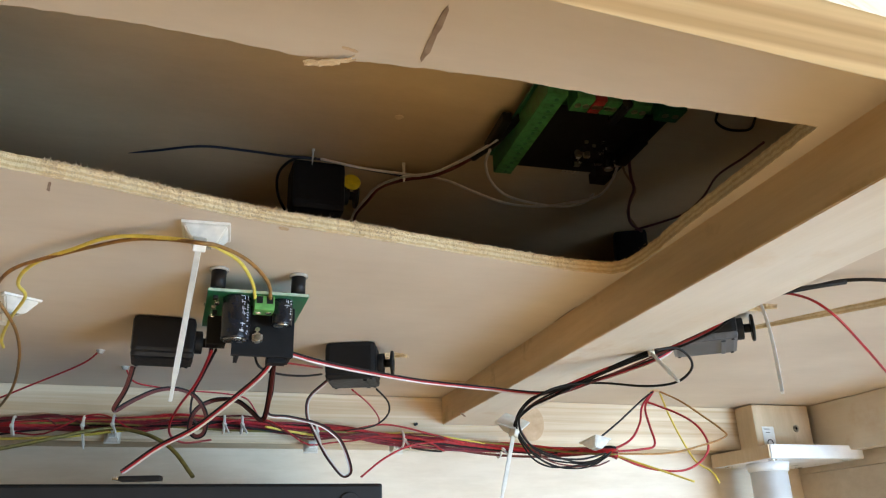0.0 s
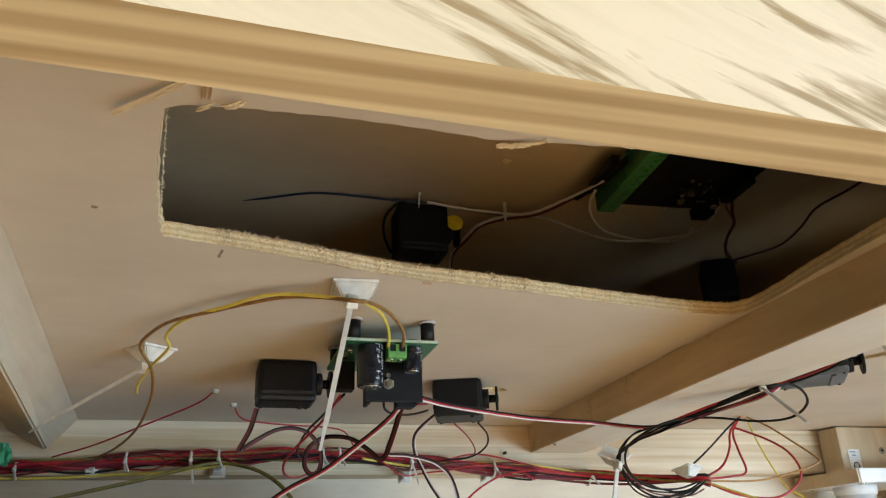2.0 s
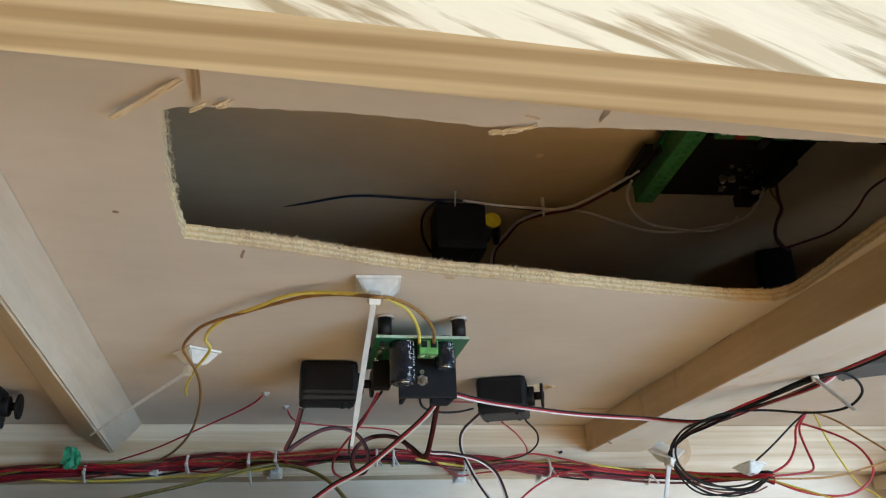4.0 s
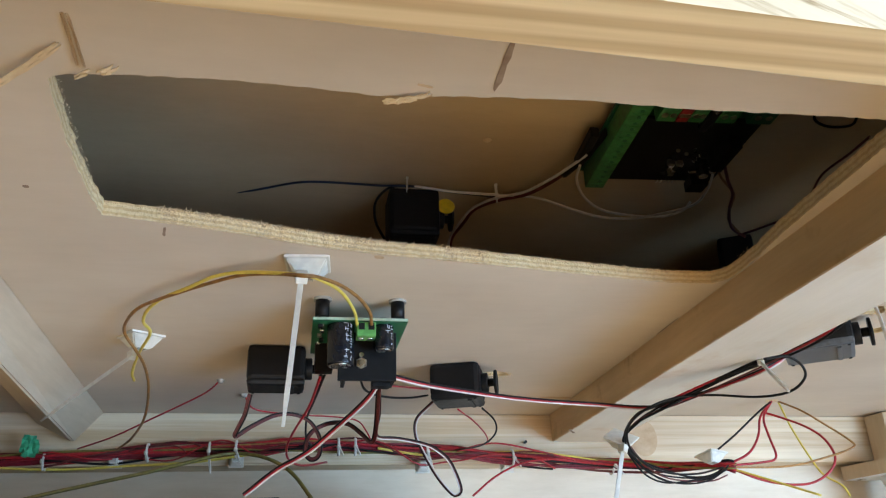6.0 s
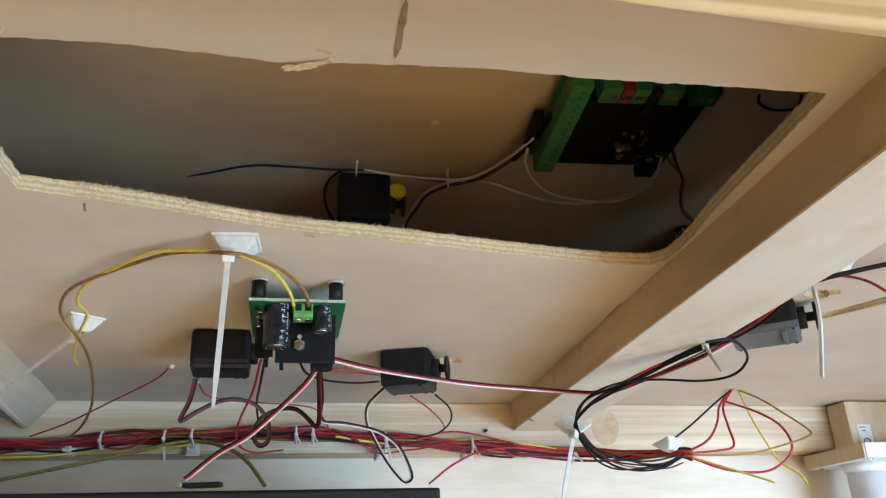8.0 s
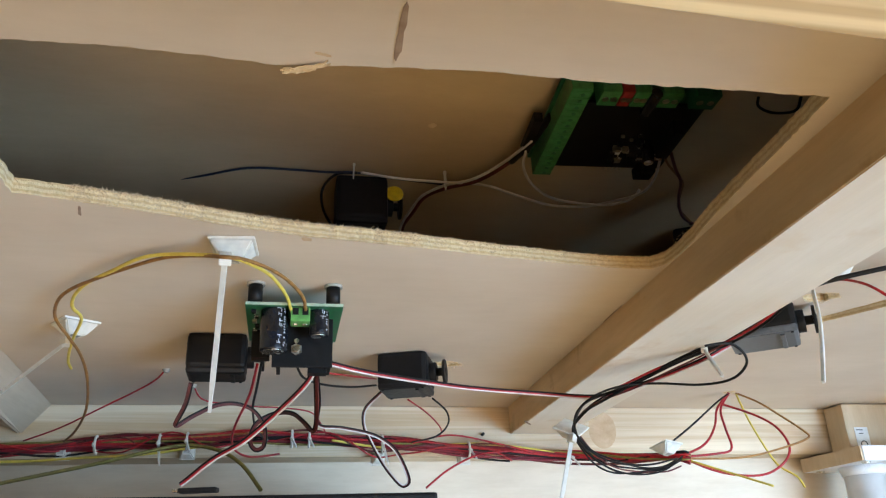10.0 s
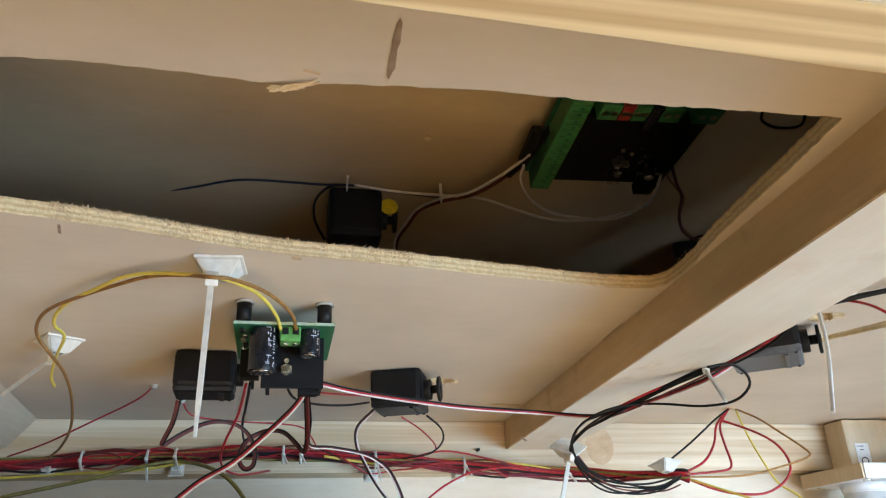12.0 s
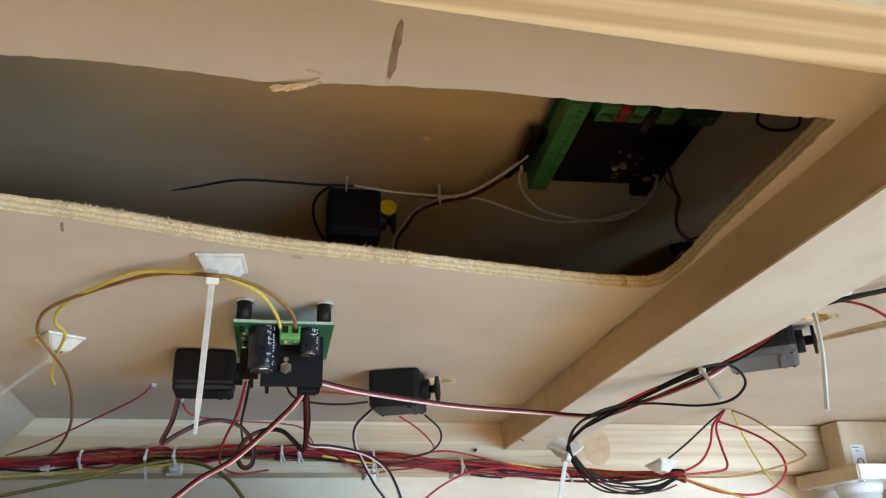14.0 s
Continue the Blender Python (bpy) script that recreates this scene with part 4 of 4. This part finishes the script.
wire("wire", [(0.1853, 0.353, 0.974), (0.196, 0.3511, 0.975), (0.2032, 0.3515, 0.9711), (0.2058, 0.3546, 0.9657), (0.2025, 0.3638, 0.961), (0.194, 0.3788, 0.9618), (0.1813, 0.3981, 0.967), (0.1633, 0.4063, 0.9669), (0.1498, 0.4128, 0.962), (0.1494, 0.4354, 0.9572), (0.1564, 0.4527, 0.9492), (0.1729, 0.4704, 0.9421), (0.1951, 0.488, 0.9392), (0.2252, 0.5093, 0.9411), (0.2549, 0.53, 0.9477)], 0.00065, W_BLACK, "black wire in a wide loop under the batten", "wire", "loose wires")
wire("wire", [(-0.1994, 0.56, 0.9344), (-0.1827, 0.5662, 0.9399), (-0.1526, 0.5758, 0.948), (-0.12, 0.5839, 0.9563), (-0.085, 0.59, 0.966), (-0.0666, 0.595, 0.9685), (-0.0471, 0.5828, 0.9628), (-0.0317, 0.5723, 0.9521), (-0.0187, 0.56, 0.9346)], 0.0013, W_OLIVE, "olive wire arching over the bundle", "wire", "loose wires")
wire("wire", [(-0.2502, 0.6, 0.9633), (-0.2098, 0.6045, 0.9606), (-0.1747, 0.6064, 0.9605), (-0.1422, 0.6064, 0.9624), (-0.1011, 0.6045, 0.964), (-0.063, 0.6, 0.9684)], 0.0009, W_YELLOW, "yellow wire along the bundle", "wire", "loose wires")
wire("wire", [(0.028, 0.6, 0.9725), (0.0488, 0.6027, 0.9695), (0.0742, 0.6048, 0.9669), (0.0998, 0.6054, 0.968), (0.117, 0.6051, 0.9698), (0.1429, 0.6042, 0.9699), (0.1772, 0.6022, 0.9656), (0.2026, 0.6, 0.9606)], 0.0009, W_YELLOW, "yellow wire along the bundle", "wire", "loose wires")
wire("wire", [(0.1631, 0.6, 0.9642), (0.1335, 0.5894, 0.9602), (0.1092, 0.5797, 0.9495), (0.09, 0.57, 0.9356)], 0.0007, W_RED, "red wire leaving the bundle downwards", "wire", "loose wires")
wire("wire", [(0.086, 0.6, 0.9701), (0.1075, 0.6, 0.9753), (0.1248, 0.6002, 0.9748), (0.1505, 0.6005, 0.9693), (0.1762, 0.6, 0.9633)], 0.0007, W_RED, "red wire lifting off the bundle", "wire", "loose wires")
wire("wire", [(-0.1421, 0.6, 0.9713), (-0.124, 0.5997, 0.9745), (-0.1109, 0.5997, 0.9744), (-0.105, 0.6, 0.971)], 0.0005, W_MAROON, "thin brown wire lifting off the bundle", "wire", "loose wires")
wire("wire", [(0.2213, 0.3113, 0.9908), (0.2341, 0.3103, 0.9945), (0.2499, 0.3088, 0.9975), (0.2552, 0.2972, 0.9965), (0.2704, 0.287, 0.994), (0.3038, 0.2816, 0.99)], 0.0009, W_BLACK, "black wire joined under heat-shrink sleeve", "wire", "loose wires")
wire("wire", [(0.2244, 0.3116, 0.9925), (0.2275, 0.304, 0.99), (0.2301, 0.2946, 0.984), (0.2367, 0.2906, 0.976), (0.2534, 0.297, 0.968), (0.3075, 0.3328, 0.962), (0.4277, 0.4184, 0.958)], 0.0006, W_RED, "red wire leading off beside the batten", "wire", "loose wires")
wire("wire", [(0.0303, 0.4137, 1.088), (0.0548, 0.422, 1.09), (0.0791, 0.419, 1.088), (0.1019, 0.4162, 1.086), (0.1206, 0.4172, 1.081), (0.1408, 0.4173, 1.076), (0.1605, 0.4144, 1.075), (0.1722, 0.4024, 1.073), (0.1839, 0.3883, 1.072), (0.1851, 0.3741, 1.074), (0.1828, 0.3611, 1.078)], 0.00075, W_WHITE, "white wire under the upper board", "wire", "wires above the opening")
wire("wire", [(0.1117, 0.3691, 1.082), (0.1137, 0.3811, 1.08), (0.1221, 0.3945, 1.077), (0.137, 0.4075, 1.076), (0.1526, 0.4051, 1.072), (0.1693, 0.4011, 1.07), (0.181, 0.3959, 1.072), (0.1847, 0.3919, 1.076)], 0.00075, W_WHITE, "white wire looping to the controller", "wire", "wires above the opening")
wire("wire", [(0.1144, 0.3633, 1.084), (0.1116, 0.3763, 1.086), (0.1076, 0.3969, 1.088), (0.0956, 0.4122, 1.086), (0.081, 0.4262, 1.088), (0.0708, 0.4411, 1.089), (0.0662, 0.4526, 1.085), (0.061, 0.4683, 1.08), (0.0628, 0.4794, 1.07)], 0.0011, W_MAROON, "dark wire from the controller", "wire", "wires above the opening")
wire("wire", [(0.1166, 0.341, 1.086), (0.1152, 0.3527, 1.086), (0.1137, 0.3651, 1.085), (0.1114, 0.3782, 1.086), (0.1097, 0.3887, 1.087)], 0.0021, W_BLACK, "black cable sheath entering the controller", "wire", "wires above the opening")
wire("wire", [(0.113, 0.3611, 1.084), (0.1095, 0.3749, 1.085), (0.1047, 0.3933, 1.087), (0.0927, 0.4081, 1.085), (0.0795, 0.4206, 1.087), (0.0689, 0.4373, 1.088), (0.0644, 0.4494, 1.085), (0.0596, 0.4666, 1.08), (0.0613, 0.4776, 1.07)], 0.0008, W_WHITE, "pale wire beside a dark one to the controller", "wire", "wires above the opening")
wire("wire", [(0.1808, 0.3538, 1.078), (0.1885, 0.3641, 1.077), (0.1972, 0.3722, 1.076), (0.2045, 0.3794, 1.075), (0.2086, 0.3907, 1.074), (0.2137, 0.404, 1.072), (0.2275, 0.4167, 1.07)], 0.0007, W_BROWN, "brown wire beside a pale one", "wire", "wires above the opening")
wire("wire", [(-0.0777, 0.4531, 1.097), (-0.0578, 0.4418, 1.095), (-0.0323, 0.4274, 1.094), (-0.007, 0.4243, 1.093), (0.012, 0.4211, 1.091), (0.0284, 0.4178, 1.09), (0.0549, 0.4226, 1.09), (0.081, 0.4257, 1.09)], 0.0007, W_BLUE, "blue-black wire stapled to the upper board", "wire", "wires above the opening")
wire("wire", [(0.0284, 0.4178, 1.09), (0.0171, 0.4227, 1.091), (0.0098, 0.43, 1.085), (0.0108, 0.4397, 1.077), (0.0167, 0.4478, 1.07)], 0.0008, W_BLACK, "black servo lead curling round the servo", "wire", "wires above the opening")
wire("wire", [(0.185, 0.3534, 1.078), (0.1944, 0.3673, 1.076), (0.202, 0.377, 1.074), (0.2091, 0.3943, 1.073), (0.2193, 0.4108, 1.07), (0.2343, 0.422, 1.07)], 0.0009, W_MAROON, "dark brown wire hanging from the controller", "wire", "wires above the opening")
wire("wire", [(0.21, 0.3095, 1.085), (0.2113, 0.3128, 1.082), (0.2184, 0.313, 1.079), (0.2285, 0.3098, 1.079), (0.2309, 0.3067, 1.085)], 0.0007, W_BLACK, "thin dark wire loop above the opening", "wire", "wires above the opening")
wire("wire", [(0.2461, 0.3203, 1.08), (0.2484, 0.3395, 1.081), (0.2508, 0.365, 1.083), (0.2556, 0.3846, 1.08), (0.2494, 0.3968, 1.073), (0.2387, 0.4108, 1.071), (0.2293, 0.4211, 1.07)], 0.0007, W_MAROON, "dark twisted wire above the opening", "wire", "wires above the opening")
BLACKS = [(0.2150, 0.3085, 0.9885), (0.2064, 0.3172, 0.9836), (0.2032, 0.3330, 0.9802), (0.2024, 0.3605, 0.9790), (0.1950, 0.3735, 0.9770), (0.1821, 0.3860, 0.9725), (0.1728, 0.4057, 0.9685), (0.1603, 0.4153, 0.964), (0.1575, 0.4385, 0.9629), (0.1572, 0.4568, 0.9592), (0.16, 0.469, 0.955), (0.1684, 0.4781, 0.9482), (0.1804, 0.4881, 0.9413), (0.1965, 0.4977, 0.9374), (0.2155, 0.5069, 0.9374), (0.2382, 0.5172, 0.9404), (0.2551, 0.525, 0.9468)]
HARNESS = [(-0.2699, 0.6, 0.9607), (-0.2299, 0.6, 0.9646), (-0.1953, 0.6, 0.9657), (-0.1603, 0.602, 0.9683), (-0.1243, 0.6048, 0.9711), (-0.0867, 0.6056, 0.9729), (-0.0557, 0.6046, 0.9741), (-0.0242, 0.602, 0.9751), (0.0121, 0.6048, 0.9745), (0.0534, 0.6055, 0.9715), (0.0868, 0.604, 0.9691), (0.1168, 0.6048, 0.9665), (0.1598, 0.6036, 0.9631), (0.2025, 0.6, 0.9593), (0.2351, 0.575, 0.9537), (0.2597, 0.54, 0.9504), (0.2672, 0.535, 0.9493)]


def harness(points, name, cores, spread, label, seed, wander=1.0, neck=0.0):
    """Many wires that run together, each drifting a little within the bundle."""
    h = holder(name, points[0], label, "wire bundle")
    inv = h.matrix_world.inverted()
    rnd = random.Random(seed)
    line = spline(points, 6)
    for m, r in cores:
        a, ph, f1 = rnd.random() * math.tau, rnd.random() * 6, rnd.uniform(2, 5) * wander
        k = math.sqrt(rnd.random()) * spread
        out = []
        for i, q in enumerate(line):
            s = i / len(line)
            b = a + 1.3 * math.sin(ph + f1 * s * 3)
            w = k * (0.2 + 0.8 * min(1.0, s / neck) ** 2) if neck else k
            out.append(inv @ (q + Vector((0, math.cos(b) * w * 0.7, math.sin(b) * w * (0.8 + 0.5 * math.sin(ph * 2 + s * 17))))))
        part("wire", sweep(out, r, 6), m, h)
    return h


harness(HARNESS, "wire_harness", [(W_RED, 0.0010)] * 5 + [(W_DRED, 0.0010)] * 9 + [(W_BLACK, 0.0009), (W_MAROON, 0.0010), (W_OLIVE, 0.0008), (W_BROWN, 0.0008)], 0.0044, "thick bundle of red wires tied along the back rail", 21)
harness(HARNESS[2:13], "wire_harness", [(W_RED, 0.0006), (W_BLACK, 0.0008), (W_RED, 0.0006), (W_MAROON, 0.0007)], 0.0085, "looser wires drifting off the red bundle", 5, 1.6)
harness(BLACKS, "wire_harness", [(W_BLACK, 0.00058)] * 5 + [(W_MAROON, 0.0005)], 0.0046, "black wires tied under the batten in a hanging loop", 9, 1.0, 0.5)
thing("heat_shrink", sweep(spline([(0.2205, 0.3072, 0.9902), (0.2310, 0.3010, 0.9915), (0.2400, 0.2960, 0.9925), (0.2490, 0.2925, 0.9935)]), 0.0011), W_BLACK, "black heat-shrink sleeve over a wire joint", "sleeve")

# plug at the end of the hanging lead
plug = holder("plug", (-0.0555, 0.440, 0.9235), "small black and white lead plug resting by the black cabinet", "plug", rz=-12)
part("shell", box(0.001, 0.020, -0.003, 0.003, -0.0028, -0.0004, 0.0009), BLACK, plug)
part("tip", box(-0.002, 0.001, -0.0020, 0.0010, -0.0022, -0.0006, 0.0005), METAL, plug)

# ---- corner with the leg ----
thing("corner_block", box(0.4405, 0.5005, 0.594, 0.617, 0.9612, 0.9990, 0.0012), PINE_V, "pine corner block with a countersunk screw", "wood block")
sc = holder("wood_screw", (0.484, 0.5942, 0.979), "countersunk brass screw in the corner block", "screw")
m = Matrix.Rotation(radians(90), 4, "X")
part("head", cyl(0.0031, 0.0006, m, 24, None, 0.0002), BRASS, sc)
part("recess", box(-0.0014, 0.0014, -0.0009, -0.00065, -0.0004, 0.0004), BLACK, sc)
part("recess", box(-0.0004, 0.0004, -0.0009, -0.00065, -0.0014, 0.0014), BLACK, sc)
lab = holder("paper_label", (0.4535, 0.5940, 0.972), "small white printed label on the pine block", "label")
part("sheet", box(-0.006, 0.006, -0.0004, -0.0001, -0.0095, 0.0080), PAPER, lab)
for k in range(2):
    part("print_bar", box(-0.0045 + 0.002 * (k % 2), 0.0012, -0.0006, -0.00042, 0.0055 - 0.0028 * k, 0.0061 - 0.0028 * k), DARK_PRINT, lab)
bm = bmesh.new()
ring = [Vector((math.cos(k * math.tau / 20) * 0.0028, -0.0006, math.sin(k * math.tau / 20) * 0.0028 - 0.0058)) for k in range(21)]
part("print_ring", sweep(ring, 0.0004, 6), DARK_PRINT, lab)

leg = holder("table_leg", (0.468, 0.598, 0.0), "white lacquered tubular leg with a square top plate", "table leg", "table legs")
part("top_plate", box(-0.043, 0.052, -0.036, 0.040, 0.9495, 0.9608, 0.0012), WHITE_PAINT, leg, "white laminated mounting plate")
part("raw_edge", box(-0.0445, -0.0432, -0.035, 0.039, 0.9498, 0.9605), PINE_V, leg, "raw wooden edge of the plate")
for x, y in ((-0.036, -0.028), (0.040, -0.028), (-0.036, 0.028), (0.040, 0.028)):
    part("plate_screw", cyl(0.0032, 0.0012, Matrix.Translation((x, y, 0.9484)), 18), METAL, leg)
part("collar", cyl(0.0162, 0.007, Matrix.Translation((-0.018, 0, 0.9424)), 40, 0.0175), WHITE_PAINT, leg)
part("tube", cyl(0.0150, 0.9420, Matrix.Translation((-0.018, 0, 0.0005)), 40), WHITE_PAINT, leg)

for x, y in ((-0.59, 0.590), (-0.59, 0.150), (0.470, 0.150)):
    copy_thing(leg, pose(x, y, 0.0))

for x, y in ((-0.0765, 0.5116), (-0.0647, 0.5507)):
    thing("glue_drop", cyl(0.0013, 0.0022, Matrix.Translation((x, y, 0.9978)), 14, 0.0026, 0.0003), HOT_GLUE, "cloudy drop of glue holding a thin red wire", "glue drop", "glue drops")

# pine knot in the back rail
bm = cyl(0.0115, 0.0006, Matrix.Translation((0.240, 0.6165, 0.982)) @ Matrix.Rotation(radians(90), 4, "X") @ Matrix.Diagonal((1, 1.25, 1, 1)), 28)
thing("knot_and_shade_mark", bm, KNOT, "round reddish knot in the pine rail", "blemish", "marks on the wood")
thing("nail", cyl(0.0011, 0.004, Matrix.Translation((0.142, 0.6145, 0.9785)) @ Matrix.Rotation(radians(90), 4, "X"), 10), BLACK, "short dark nail in the pine rail", "nail")
bm = bmesh.new()
rnd = random.Random(17)
grid = [[[bm.verts.new((-0.2085 + 0.0021 * i + rnd.uniform(-0.0006, 0.0006) + 0.0011 * j * (1 if i < 3 else -1) * 0.3, 0.5895 + k * 0.0004 + rnd.uniform(-0.0022, 0.0012) * (k == 0), 0.9665 + 0.0027 * j + rnd.uniform(-0.0007, 0.0007))) for j in range(6)] for i in range(7)] for k in (0, 4)]
for k in (0, 1):
    for i in range(6):
        for j in range(5):
            if (i, j) not in ((0, 0), (5, 4), (5, 0)):
                bm.faces.new([grid[k][a][b] for a, b in ((i, j), (i + 1, j), (i + 1, j + 1), (i, j + 1))][::1 if k == 0 else -1])
rim = [e for e in bm.edges if len(e.link_faces) == 1]
bmesh.ops.bridge_loops(bm, edges=rim)
bmesh.ops.delete(bm, geom=[v for v in bm.verts if not v.link_faces], context="VERTS")
thing("green_tape", bm, GREEN_TAPE, "crumpled scrap of green tape round the wire bundle", "tape")

# ---- black cabinet below ----
cab = holder("cabinet", (-0.15, 0.53, 0.0), "black steel equipment cabinet standing on the floor", "cabinet")
part("body", box(-0.25, 0.227, -0.068, 0.08, 0.0, 0.9218, 0.0012), CABINET_PAINT, cab)
part("front_panel", box(-0.246, 0.2255, -0.071, -0.0682, 0.02, 0.9205, 0.0008), CABINET_PAINT, cab)
part("cam_lock", cyl(0.006, 0.0012, Matrix.Translation((0.2085, -0.0712, 0.911)) @ Matrix.Rotation(radians(90), 4, "X"), 28, None, 0.0003), BLACK, cab, "round black lock")
